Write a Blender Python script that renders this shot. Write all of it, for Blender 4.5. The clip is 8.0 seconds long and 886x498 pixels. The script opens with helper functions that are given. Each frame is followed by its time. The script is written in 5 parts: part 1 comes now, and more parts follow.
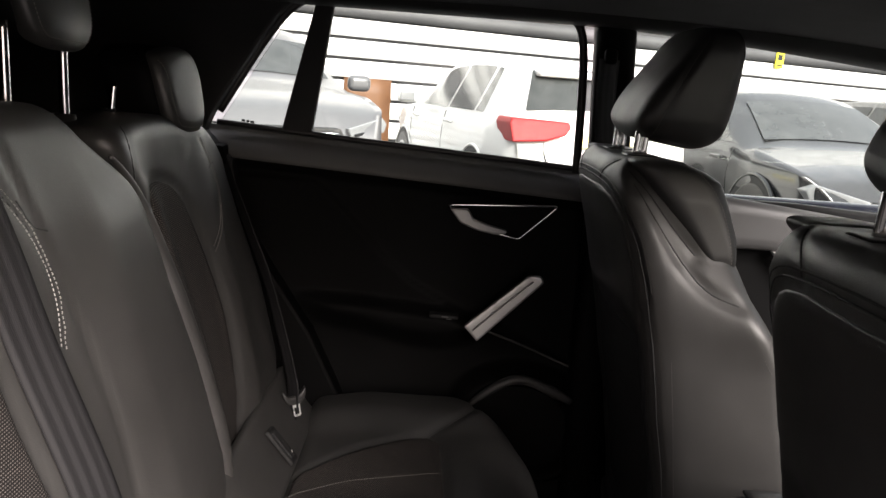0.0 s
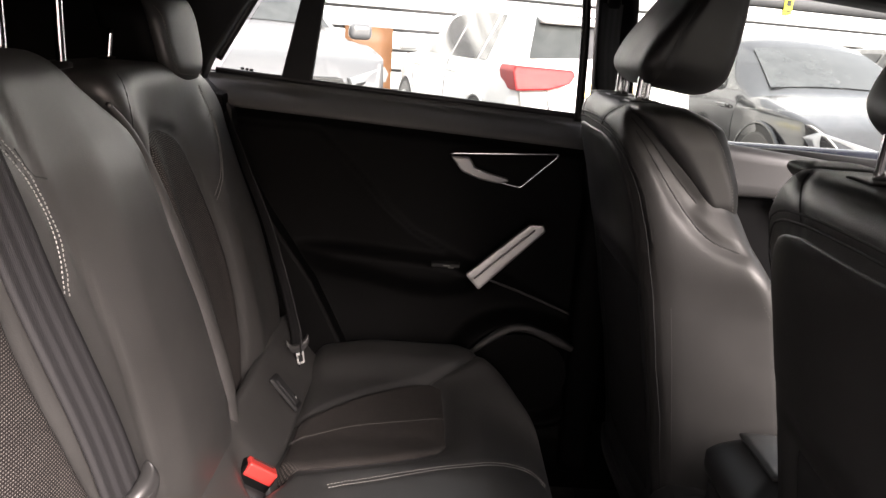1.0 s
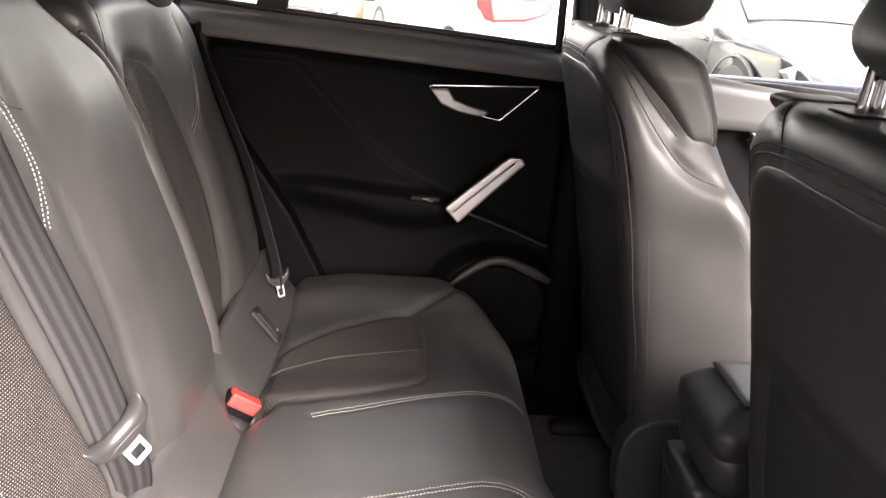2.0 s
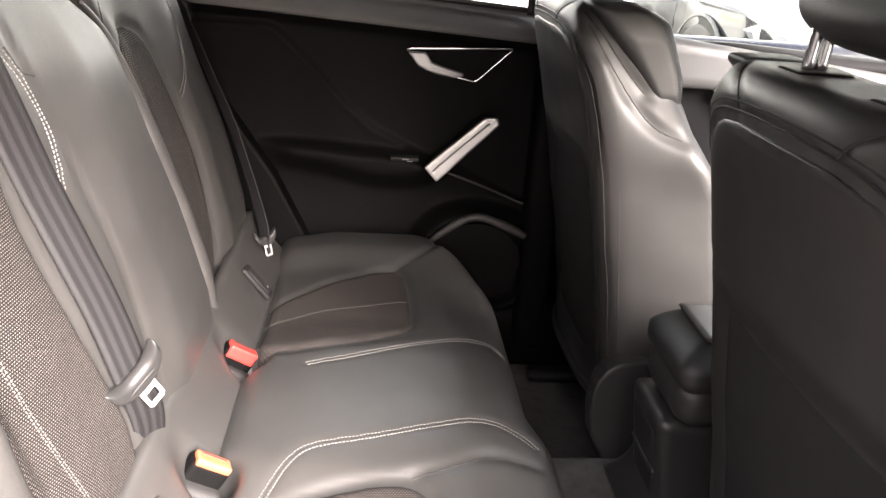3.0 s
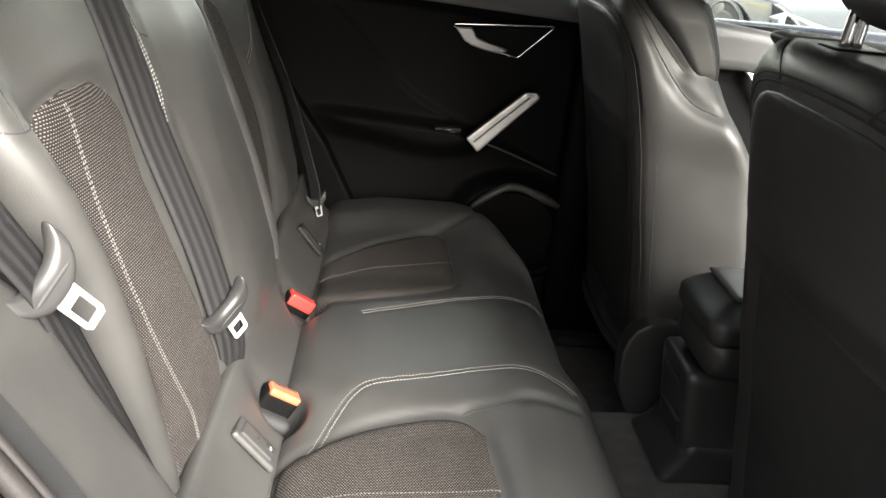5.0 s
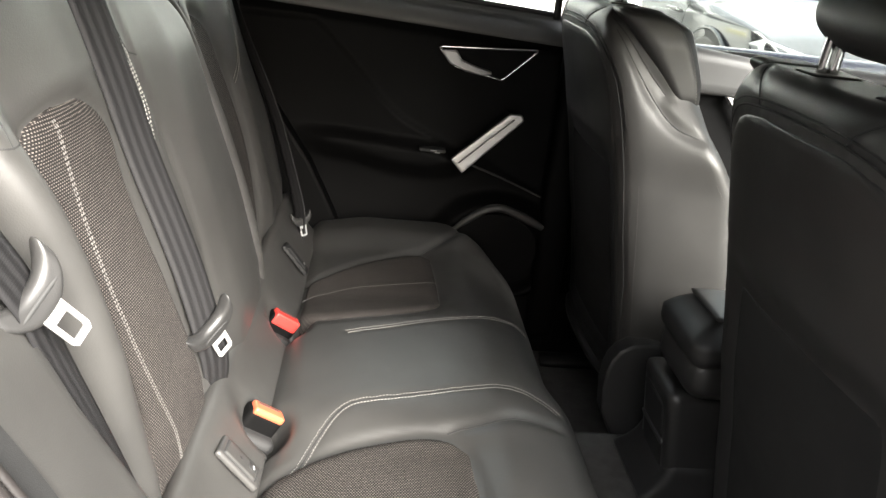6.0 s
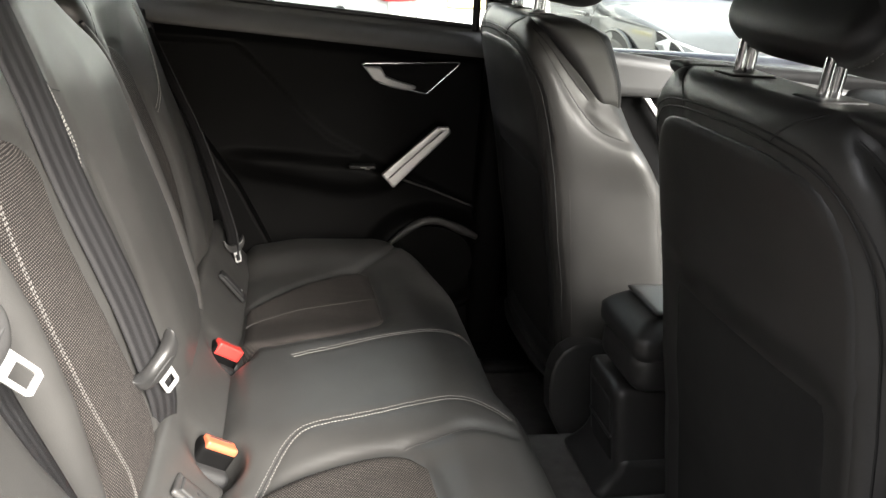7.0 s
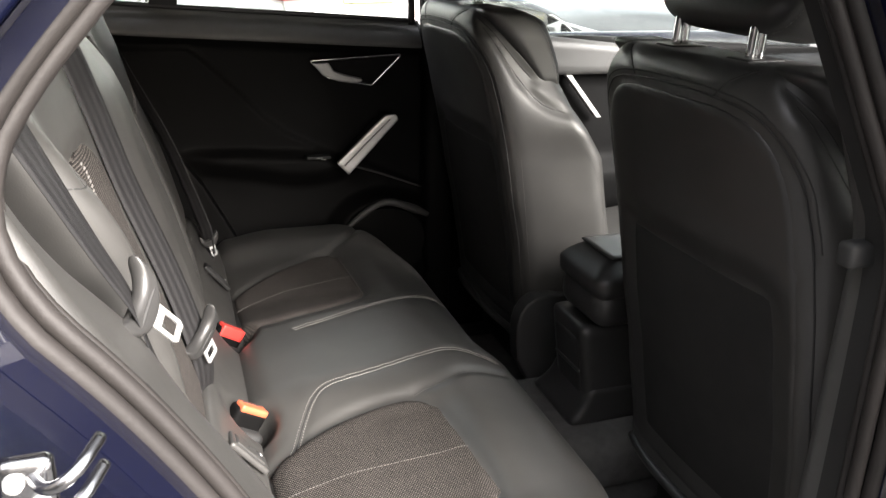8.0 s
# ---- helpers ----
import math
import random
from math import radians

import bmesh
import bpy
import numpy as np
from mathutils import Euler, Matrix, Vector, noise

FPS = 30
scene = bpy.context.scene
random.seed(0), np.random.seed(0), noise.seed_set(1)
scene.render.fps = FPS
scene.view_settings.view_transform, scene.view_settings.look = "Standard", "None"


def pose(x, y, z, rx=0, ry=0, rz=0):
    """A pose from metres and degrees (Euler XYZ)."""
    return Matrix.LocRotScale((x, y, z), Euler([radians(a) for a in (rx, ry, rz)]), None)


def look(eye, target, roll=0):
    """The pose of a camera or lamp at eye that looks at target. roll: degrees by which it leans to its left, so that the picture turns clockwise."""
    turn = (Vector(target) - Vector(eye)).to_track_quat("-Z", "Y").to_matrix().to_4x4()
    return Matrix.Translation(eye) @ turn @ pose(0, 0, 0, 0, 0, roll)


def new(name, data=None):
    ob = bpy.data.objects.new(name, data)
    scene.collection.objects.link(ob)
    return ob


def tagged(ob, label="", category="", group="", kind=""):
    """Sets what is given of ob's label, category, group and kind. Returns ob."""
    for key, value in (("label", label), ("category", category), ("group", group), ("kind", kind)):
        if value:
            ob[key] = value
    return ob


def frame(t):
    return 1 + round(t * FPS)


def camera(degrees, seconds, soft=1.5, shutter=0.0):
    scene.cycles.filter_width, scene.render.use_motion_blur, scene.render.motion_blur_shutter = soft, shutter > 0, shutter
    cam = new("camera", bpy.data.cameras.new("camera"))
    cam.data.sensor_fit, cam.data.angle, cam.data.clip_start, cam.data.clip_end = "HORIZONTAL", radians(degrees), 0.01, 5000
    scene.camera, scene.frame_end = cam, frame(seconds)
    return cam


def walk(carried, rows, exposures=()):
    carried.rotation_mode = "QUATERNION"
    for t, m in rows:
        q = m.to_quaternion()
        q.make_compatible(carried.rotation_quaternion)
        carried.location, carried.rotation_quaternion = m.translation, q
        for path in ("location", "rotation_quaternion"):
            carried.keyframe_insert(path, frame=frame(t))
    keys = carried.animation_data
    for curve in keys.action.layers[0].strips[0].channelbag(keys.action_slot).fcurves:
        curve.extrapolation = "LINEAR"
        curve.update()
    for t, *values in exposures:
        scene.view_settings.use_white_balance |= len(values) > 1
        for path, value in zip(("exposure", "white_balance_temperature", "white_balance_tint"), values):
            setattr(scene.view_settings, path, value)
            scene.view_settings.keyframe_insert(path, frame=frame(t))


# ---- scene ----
cam = camera(58.2, 8.0)
EXPOSURES = [(0.0, 1.76, 6700, 18), (1.0, 2.33, 6800, 22), (1.7, 3.25, 6800, 23), (2.8, 3.8, 6800, 21), (3.5, 3.57, 6800, 16), (4.2, 3.15, 6600, 10), (6.5, 3.05, 6600, 9), (8.0, 2.8, 6600, 12)]
PATH = [
    (0, (-0.057, -0.942, 1.231), (-0.02, 1.018, 0.837), 4.3),
    (0.5, (-0.054, -0.946, 1.23), (-0.026, 1.003, 0.783), 4.4),
    (1, (-0.053, -0.944, 1.227), (-0.016, 0.989, 0.713), 4.1),
    (1.5, (-0.054, -0.944, 1.225), (0.016, 0.964, 0.627), 4.1),
    (1.7, (-0.057, -0.944, 1.225), (0.031, 0.952, 0.595), 4.3),
    (2.8, (-0.079, -0.997, 1.23), (0.094, 0.858, 0.504), 4.7),
    (3, (-0.086, -1.018, 1.235), (0.102, 0.829, 0.49), 4.4),
    (3.5, (-0.117, -1.069, 1.233), (0.059, 0.76, 0.444), 4.8),
    (4, (-0.136, -1.103, 1.234), (0.004, 0.723, 0.431), 5.3),
    (4.5, (-0.146, -1.112, 1.234), (-0.003, 0.714, 0.43), 5.4),
    (6, (-0.155, -1.124, 1.234), (0.044, 0.725, 0.498), 6.6),
    (6.5, (-0.156, -1.122, 1.234), (0.058, 0.731, 0.511), 6.4),
    (7, (-0.177, -1.127, 1.239), (0.201, 0.711, 0.546), 4.3),
    (7.2, (-0.192, -1.133, 1.242), (0.266, 0.689, 0.557), 3.3),
    (7.5, (-0.235, -1.17, 1.242), (0.278, 0.637, 0.557), 2.5),
    (7.8, (-0.303, -1.217, 1.242), (0.25, 0.578, 0.556), 1.9),
    (8, (-0.341, -1.253, 1.248), (0.27, 0.519, 0.55), 1.4),
]
walk(cam, [(t, look(eye, target, roll)) for t, eye, target, roll in PATH], EXPOSURES)


# ---- world, sun, exposure ----
world = bpy.data.worlds.new("overcast_sky")
scene.world = world
world.use_nodes = True
wn = world.node_tree.nodes
sky = wn.new("ShaderNodeTexSky")
sky.sky_type, sky.sun_disc = "NISHITA", False
sky.sun_elevation, sky.sun_rotation = radians(28), radians(156)
sky.air_density, sky.dust_density = 1.0, 6.0
soft_sky = wn.new("ShaderNodeMix")
soft_sky.data_type = "RGBA"
soft_sky.inputs[0].default_value = 0.75
world.node_tree.links.new(sky.outputs[0], soft_sky.inputs[6])
world.node_tree.links.new(soft_sky.outputs[2], wn["Background"].inputs["Color"])
soft_sky.inputs[7].default_value = (5.4, 5.45, 5.55, 1)
wn["Background"].inputs["Strength"].default_value = 0.15
sun = new("sun", bpy.data.lights.new("sun", "SUN"))
sun.data.energy, sun.data.angle, sun.data.color = 4.3, radians(36), (1.0, 0.97, 0.93)
sun.matrix_world = look((0, 0, 0), (-0.410, 0.760, -0.525))

# ---- materials ----


def mat_nodes(name):
    m = bpy.data.materials.new(name)
    m.use_nodes = True
    nt = m.node_tree
    return m, nt, nt.nodes["Principled BSDF"]


def coords(nt, kind, scale=(1, 1, 1)):
    tc, mp = nt.nodes.new("ShaderNodeTexCoord"), nt.nodes.new("ShaderNodeMapping")
    mp.inputs["Scale"].default_value = scale
    nt.links.new(tc.outputs[kind], mp.inputs["Vector"])
    return mp.outputs[0]


def noise_node(nt, vec, scale, detail=4, rough=0.55):
    n = nt.nodes.new("ShaderNodeTexNoise")
    n.inputs["Scale"].default_value, n.inputs["Detail"].default_value, n.inputs["Roughness"].default_value = scale, detail, rough
    nt.links.new(vec, n.inputs["Vector"])
    return n.outputs[0]


def ramp(nt, fac, stops):
    r = nt.nodes.new("ShaderNodeValToRGB")
    r.color_ramp.elements[0].position, r.color_ramp.elements[0].color = stops[0][0], (*stops[0][1], 1)
    r.color_ramp.elements[1].position, r.color_ramp.elements[1].color = stops[-1][0], (*stops[-1][1], 1)
    for pos, col in stops[1:-1]:
        r.color_ramp.elements.new(pos).color = (*col, 1)
    nt.links.new(fac, r.inputs[0])
    return r.outputs[0]


def bump(nt, bs, height, strength, distance=0.001, normal=None):
    b = nt.nodes.new("ShaderNodeBump")
    b.inputs["Strength"].default_value, b.inputs["Distance"].default_value = strength, distance
    nt.links.new(height, b.inputs["Height"])
    if normal:
        nt.links.new(normal, b.inputs["Normal"])
    nt.links.new(b.outputs[0], bs.inputs["Normal"])
    return b.outputs[0]


def surface(name, dark, light, rough=0.5, grain=400.0, relief=0.15, spread=6.0, metal=0.0, distance=0.0006, coat=0.0, rough_spread=0.08, spec=0.5):
    """A material with broad tone changes, fine grain relief and uneven gloss."""
    m, nt, bs = mat_nodes(name)
    vec = coords(nt, "Object")
    broad = noise_node(nt, vec, spread, 5)
    nt.links.new(ramp(nt, broad, [(0.3, dark), (0.7, light)]), bs.inputs["Base Color"])
    gloss = nt.nodes.new("ShaderNodeMapRange")
    gloss.inputs[3].default_value, gloss.inputs[4].default_value = rough - rough_spread, rough + rough_spread
    nt.links.new(noise_node(nt, vec, spread * 5, 6), gloss.inputs[0])
    nt.links.new(gloss.outputs[0], bs.inputs["Roughness"])
    bs.inputs["Metallic"].default_value = metal
    bs.inputs["Specular IOR Level"].default_value = spec
    bs.inputs["Coat Weight"].default_value = coat
    if relief:
        bump(nt, bs, noise_node(nt, vec, grain, 3), relief, distance)
    return m


def leather(name, dark, light, rough):
    m, nt, bs = mat_nodes(name)
    vec = coords(nt, "Object")
    nt.links.new(ramp(nt, noise_node(nt, vec, 9, 6), [(0.3, dark), (0.7, light)]), bs.inputs["Base Color"])
    cells = nt.nodes.new("ShaderNodeTexVoronoi")
    cells.inputs["Scale"].default_value = 650
    nt.links.new(vec, cells.inputs["Vector"])
    first = bump(nt, bs, cells.outputs["Distance"], 0.12, 0.0006)
    bump(nt, bs, noise_node(nt, vec, 22, 4), 0.055, 0.004, first)
    gloss = nt.nodes.new("ShaderNodeMapRange")
    gloss.inputs[3].default_value, gloss.inputs[4].default_value = rough - 0.07, rough + 0.09
    nt.links.new(noise_node(nt, vec, 14, 6), gloss.inputs[0])
    nt.links.new(gloss.outputs[0], bs.inputs["Roughness"])
    bs.inputs["Specular IOR Level"].default_value = 0.7
    return m


def woven(name, thread, ground, width, height):
    """Cloth with short light dashes on a dark ground, laid out along the UV map in metres."""
    m, nt, bs = mat_nodes(name)
    vec = coords(nt, "UV")
    br = nt.nodes.new("ShaderNodeTexBrick")
    br.inputs["Scale"].default_value = 100.0
    br.inputs["Brick Width"].default_value, br.inputs["Row Height"].default_value = width * 100, height * 100
    br.inputs["Mortar Size"].default_value, br.inputs["Mortar Smooth"].default_value = height * 36, 0.25
    br.inputs["Color1"].default_value = (*thread, 1)
    br.inputs["Color2"].default_value = (*[c * 0.72 for c in thread], 1)
    br.inputs["Mortar"].default_value = (*ground, 1)
    nt.links.new(vec, br.inputs["Vector"])
    mix = nt.nodes.new("ShaderNodeMix")
    mix.data_type, mix.blend_type = "RGBA", "MULTIPLY"
    mix.inputs[0].default_value = 0.45
    nt.links.new(br.outputs["Color"], mix.inputs[6])
    nt.links.new(ramp(nt, noise_node(nt, vec, 30, 5), [(0.25, (0.5, 0.5, 0.5)), (0.75, (1, 1, 1))]), mix.inputs[7])
    nt.links.new(mix.outputs[2], bs.inputs["Base Color"])
    inv = nt.nodes.new("ShaderNodeMath")
    inv.operation = "SUBTRACT"
    inv.inputs[0].default_value = 1.0
    nt.links.new(br.outputs["Fac"], inv.inputs[1])
    bump(nt, bs, inv.outputs[0], 0.7, 0.0009)
    bs.inputs["Roughness"].default_value = 0.85
    bs.inputs["Specular IOR Level"].default_value = 0.2
    return m


def webbing_material(name):
    """Belt webbing: lengthwise ribs and a fine cross weave, along the UV map in metres."""
    m, nt, bs = mat_nodes(name)
    vec = coords(nt, "UV")
    wave = nt.nodes.new("ShaderNodeTexWave")
    wave.bands_direction = "X"
    wave.inputs["Scale"].default_value = 25
    nt.links.new(vec, wave.inputs["Vector"])
    fine = nt.nodes.new("ShaderNodeTexWave")
    fine.bands_direction = "DIAGONAL"
    fine.inputs["Scale"].default_value = 260
    nt.links.new(vec, fine.inputs["Vector"])
    nt.links.new(ramp(nt, wave.outputs["Fac"], [(0.25, (0.009, 0.0088, 0.0092)), (0.8, (0.017, 0.0167, 0.0174))]), bs.inputs["Base Color"])
    first = bump(nt, bs, wave.outputs["Fac"], 0.10, 0.0004)
    bump(nt, bs, fine.outputs["Fac"], 0.35, 0.0004, first)
    bs.inputs["Roughness"].default_value = 0.55
    bs.inputs["Specular IOR Level"].default_value = 0.22
    return m


def glass(name, tint):
    m, nt, bs = mat_nodes(name)
    nt.nodes.remove(bs)
    clear, shine, mixer, fres = (nt.nodes.new(k) for k in ("ShaderNodeBsdfTransparent", "ShaderNodeBsdfGlossy", "ShaderNodeMixShader", "ShaderNodeFresnel"))
    clear.inputs[0].default_value = (*tint, 1)
    shine.inputs["Roughness"].default_value = 0.02
    fres.inputs["IOR"].default_value = 1.4
    nt.links.new(fres.outputs[0], mixer.inputs[0])
    nt.links.new(clear.outputs[0], mixer.inputs[1])
    nt.links.new(shine.outputs[0], mixer.inputs[2])
    nt.links.new(mixer.outputs[0], nt.nodes["Material Output"].inputs[0])
    return m


LEATHER = leather("black_leather", (0.027, 0.0263, 0.0250), (0.038, 0.0369, 0.0350), 0.45)
# darker copy of the leather, for parts that stand in shade
LEATHER_SHADED = leather("shaded_matt_leather", (0.016, 0.0157, 0.0154), (0.023, 0.0225, 0.022), 0.50)
# the seat leather again, darker, with the shade of the rear faces in its colour
LEATHER_UNLIT = leather("unlit_leather", (0.018, 0.0176, 0.0172), (0.026, 0.0252, 0.0246), 0.42)
ANCHOR_GREY = surface("mid_grey_plastic", (0.030, 0.0295, 0.0285), (0.042, 0.041, 0.0395), 0.45, grain=900, relief=0.2)
CLOTH = woven("dash_woven_cloth", (0.165, 0.147, 0.134), (0.012, 0.0104, 0.0096), 0.0036, 0.0027)
POCKET = surface("black_pocket_cloth", (0.012, 0.0118, 0.0116), (0.018, 0.0176, 0.0172), 0.8, grain=1400, relief=0.4, spec=0.25)
SIDE_THREAD = surface("dark_grey_thread", (0.07, 0.067, 0.064), (0.10, 0.096, 0.09), 0.6, relief=0)
BELT = webbing_material("belt_webbing")
FINE_THREAD = surface("fine_grey_thread", (0.075, 0.071, 0.066), (0.105, 0.10, 0.094), 0.6, relief=0)
THREAD = surface("pale_thread", (0.17, 0.165, 0.154), (0.24, 0.234, 0.22), 0.6, relief=0)
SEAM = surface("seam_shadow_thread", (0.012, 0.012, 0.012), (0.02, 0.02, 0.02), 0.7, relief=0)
TRIM = surface("black_grained_plastic", (0.015, 0.015, 0.015), (0.022, 0.022, 0.022), 0.58, grain=900, relief=0.35, spec=0.2)
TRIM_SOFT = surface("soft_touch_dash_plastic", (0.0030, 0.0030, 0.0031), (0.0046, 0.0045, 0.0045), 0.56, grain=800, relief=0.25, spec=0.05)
CONSOLE = surface("console_plastic", (0.024, 0.0237, 0.0233), (0.034, 0.0335, 0.033), 0.34, grain=900, relief=0.3)
GREY_TRIM = surface("dark_grey_plastic", (0.038, 0.0378, 0.037), (0.050, 0.0495, 0.0485), 0.5, grain=900, relief=0.25)
CARPET = surface("black_carpet", (0.075, 0.072, 0.069), (0.115, 0.111, 0.106), 0.95, grain=1500, relief=0.9, spread=40, distance=0.003)
HEADLINER = surface("dark_headliner_cloth", (0.020, 0.020, 0.020), (0.028, 0.028, 0.028), 0.95, grain=1200, relief=0.3)
CHROME = surface("chrome", (0.72, 0.72, 0.72), (0.8, 0.8, 0.8), 0.14, relief=0, metal=1.0, rough_spread=0.04)
SATIN = surface("satin_aluminium", (0.46, 0.455, 0.45), (0.54, 0.535, 0.525), 0.40, grain=1500, relief=0.1, metal=0.75)
LEVER = surface("dull_lever_metal", (0.20, 0.198, 0.195), (0.27, 0.267, 0.262), 0.36, grain=1500, relief=0.1, metal=0.8)
GUIDE = surface("belt_guide_plastic", (0.020, 0.0198, 0.0195), (0.028, 0.0275, 0.027), 0.42, grain=900, relief=0.2)
STEEL = surface("bright_steel", (0.74, 0.74, 0.73), (0.82, 0.82, 0.81), 0.30, relief=0.05, metal=0.6)
RED = surface("red_plastic", (0.40, 0.032, 0.026), (0.48, 0.045, 0.038), 0.35, grain=900, relief=0.1)
ORANGE = surface("amber_plastic", (0.42, 0.085, 0.040), (0.48, 0.115, 0.055), 0.3, grain=900, relief=0.1)
NAVY = surface("navy_car_paint", (0.0018, 0.0022, 0.008), (0.0027, 0.0034, 0.011), 0.24, relief=0, coat=0.35, spec=0.3)
GRILLE = surface("loudspeaker_cloth", (0.003, 0.003, 0.003), (0.005, 0.005, 0.005), 0.8, grain=1500, relief=0.5, spec=0.15)
RUBBER = surface("black_rubber", (0.010, 0.0097, 0.0093), (0.016, 0.0155, 0.015), 0.48, grain=700, relief=0.2)
SEAL = surface("brown_black_seal_rubber", (0.012, 0.0104, 0.0098), (0.019, 0.0165, 0.0155), 0.62, grain=260, relief=0.5, spec=0.28)
STRIKER = surface("striker_steel", (0.30, 0.30, 0.31), (0.42, 0.42, 0.42), 0.24, relief=0, metal=1.0)
LATCH = surface("latch_steel", (0.46, 0.46, 0.455), (0.54, 0.54, 0.53), 0.30, relief=0, metal=0.6)
# pillar plastic with the light that falls on it put into the tone
PILLAR_LIT = surface("lit_pillar_plastic", (0.055, 0.0545, 0.0535), (0.075, 0.0745, 0.073), 0.5, grain=900, relief=0.3)
CLEAR = glass("window_glass", (0.86, 0.90, 0.88))

# ---- mesh helpers ----
from mathutils.bvhtree import BVHTree


def mesh_of(name, verts, faces, mat, uv=None, smooth=True):
    me = bpy.data.meshes.new(name)
    me.from_pydata([tuple(map(float, v)) for v in verts], [], [tuple(map(int, f)) for f in faces])
    me.materials.append(mat)
    if smooth:
        me.polygons.foreach_set("use_smooth", [True] * len(me.polygons))
    if uv is not None:
        layer = me.uv_layers.new(name="metres")
        idx = np.empty(len(me.loops), dtype=np.int32)
        me.loops.foreach_get("vertex_index", idx)
        layer.data.foreach_set("uv", np.asarray(uv, dtype=np.float32)[idx].ravel())
    me.update()
    return me


def thing(name, at, label, category, group="", kind=""):
    ob = new(name)
    ob.empty_display_size = 0.05
    ob.location = at
    return tagged(ob, label, category, group, kind)


def part(name, me, parent, label=""):
    ob = new(name, me)
    ob.parent = parent
    if parent and parent.data is None:
        ob.matrix_parent_inverse = Matrix.Translation(parent.location).inverted()
    return tagged(ob, label, kind="stuff" if "stitching" in name else "")


def solo(name, me, label, category, group="", kind=""):
    return tagged(new(name, me), label, category, group, kind)


def sstep(a, b, t):
    s = np.clip((t - a) / (b - a), 0, 1)
    return s * s * (3 - 2 * s)


def rounded(half, r, step, fn=None):
    """Vertices and faces of a dense rounded box, bent by fn."""
    h = np.array(half, float)
    n = np.maximum(2, np.ceil(2 * h / step).astype(int))
    index, verts, faces = {}, [], []

    def vid(key):
        if key not in index:
            index[key] = len(verts)
            verts.append([-h[k] + 2 * h[k] * key[k] / n[k] for k in range(3)])
        return index[key]

    for ax in range(3):
        u, v = (ax + 1) % 3, (ax + 2) % 3
        for side in (0, n[ax]):
            for i in range(n[u]):
                for j in range(n[v]):
                    quad = []
                    for di, dj in ((0, 0), (1, 0), (1, 1), (0, 1)):
                        key = [0, 0, 0]
                        key[ax], key[u], key[v] = int(side), i + di, j + dj
                        quad.append(vid(tuple(key)))
                    faces.append(quad if side else quad[::-1])
    p = np.array(verts)
    core = np.clip(p, -(h - r), h - r)
    d = p - core
    length = np.linalg.norm(d, axis=1, keepdims=True)
    p = np.where(length > 1e-9, core + d / np.maximum(length, 1e-9) * r, p)
    return (fn(p) if fn else p), faces


def box(name, lo, hi, r, mat, step=None, fn=None):
    lo, hi = np.array(lo, float), np.array(hi, float)
    half = (hi - lo) / 2
    mid = (hi + lo) / 2
    st = step or max(r * 0.75, float(max(half)) / 12)
    v, f = rounded(half, min(r, float(min(half)) * 0.98), st)
    v = v + mid
    return mesh_of(name, fn(v) if fn else v, f, mat)


def normals_of(v, faces):
    f = np.array(faces)
    nn = np.cross(v[f[:, 2]] - v[f[:, 0]], v[f[:, 3]] - v[f[:, 1]])
    out = np.zeros_like(v)
    for k in range(4):
        np.add.at(out, f[:, k], nn)
    return out / np.maximum(np.linalg.norm(out, axis=1, keepdims=True), 1e-12)


def bvh_of(v, faces):
    return BVHTree.FromPolygons([tuple(p) for p in v.tolist()], [tuple(f) for f in faces])


def resample(pts, step):
    p = np.array(pts, float)
    # smooth the corners first
    for _ in range(3):
        q = np.empty((2 * len(p) - 2, p.shape[1]))
        q[0::2], q[1::2] = 0.75 * p[:-1] + 0.25 * p[1:], 0.25 * p[:-1] + 0.75 * p[1:]
        p = np.vstack([p[:1], q, p[-1:]])
    s = np.concatenate([[0], np.cumsum(np.linalg.norm(np.diff(p, axis=0), axis=1))])
    k = max(2, int(s[-1] / step) + 1)
    t = np.linspace(0, s[-1], k)
    return np.stack([np.interp(t, s, p[:, i]) for i in range(p.shape[1])], axis=1)


def cast(bvh, pts, axis, start, sign):
    """Lay a line given in the two other axes onto a surface, looking along one axis."""
    other = [k for k in range(3) if k != axis]
    way = [0.0, 0.0, 0.0]
    way[axis] = float(sign)
    out, nor = [], []
    for a, b in pts:
        eye = [0.0, 0.0, 0.0]
        eye[other[0]], eye[other[1]], eye[axis] = float(a), float(b), float(start)
        hit, n, _, _ = bvh.ray_cast(Vector(eye), Vector(way))
        if hit is not None:
            if n.dot(Vector(way)) > 0:
                n = -n
            out.append(hit[:]), nor.append(n[:])
    return np.array(out), np.array(nor)


def groove(v, faces, lines, depth, width):
    n = normals_of(v, faces)
    v = v.copy()
    for line in lines:
        if len(line) < 2:
            continue
        lo, hi = line.min(0) - 4 * width, line.max(0) + 4 * width
        near = np.where(np.all((v > lo) & (v < hi), axis=1))[0]
        if len(near) == 0:
            continue
        d = np.full(len(near), 1e9)
        for k in range(0, len(line), 64):
            d = np.minimum(d, np.linalg.norm(v[near][:, None] - line[None, k:k + 64], axis=2).min(1))
        v[near] -= n[near] * (depth * np.exp(-(d / width) ** 2))[:, None]
    return v


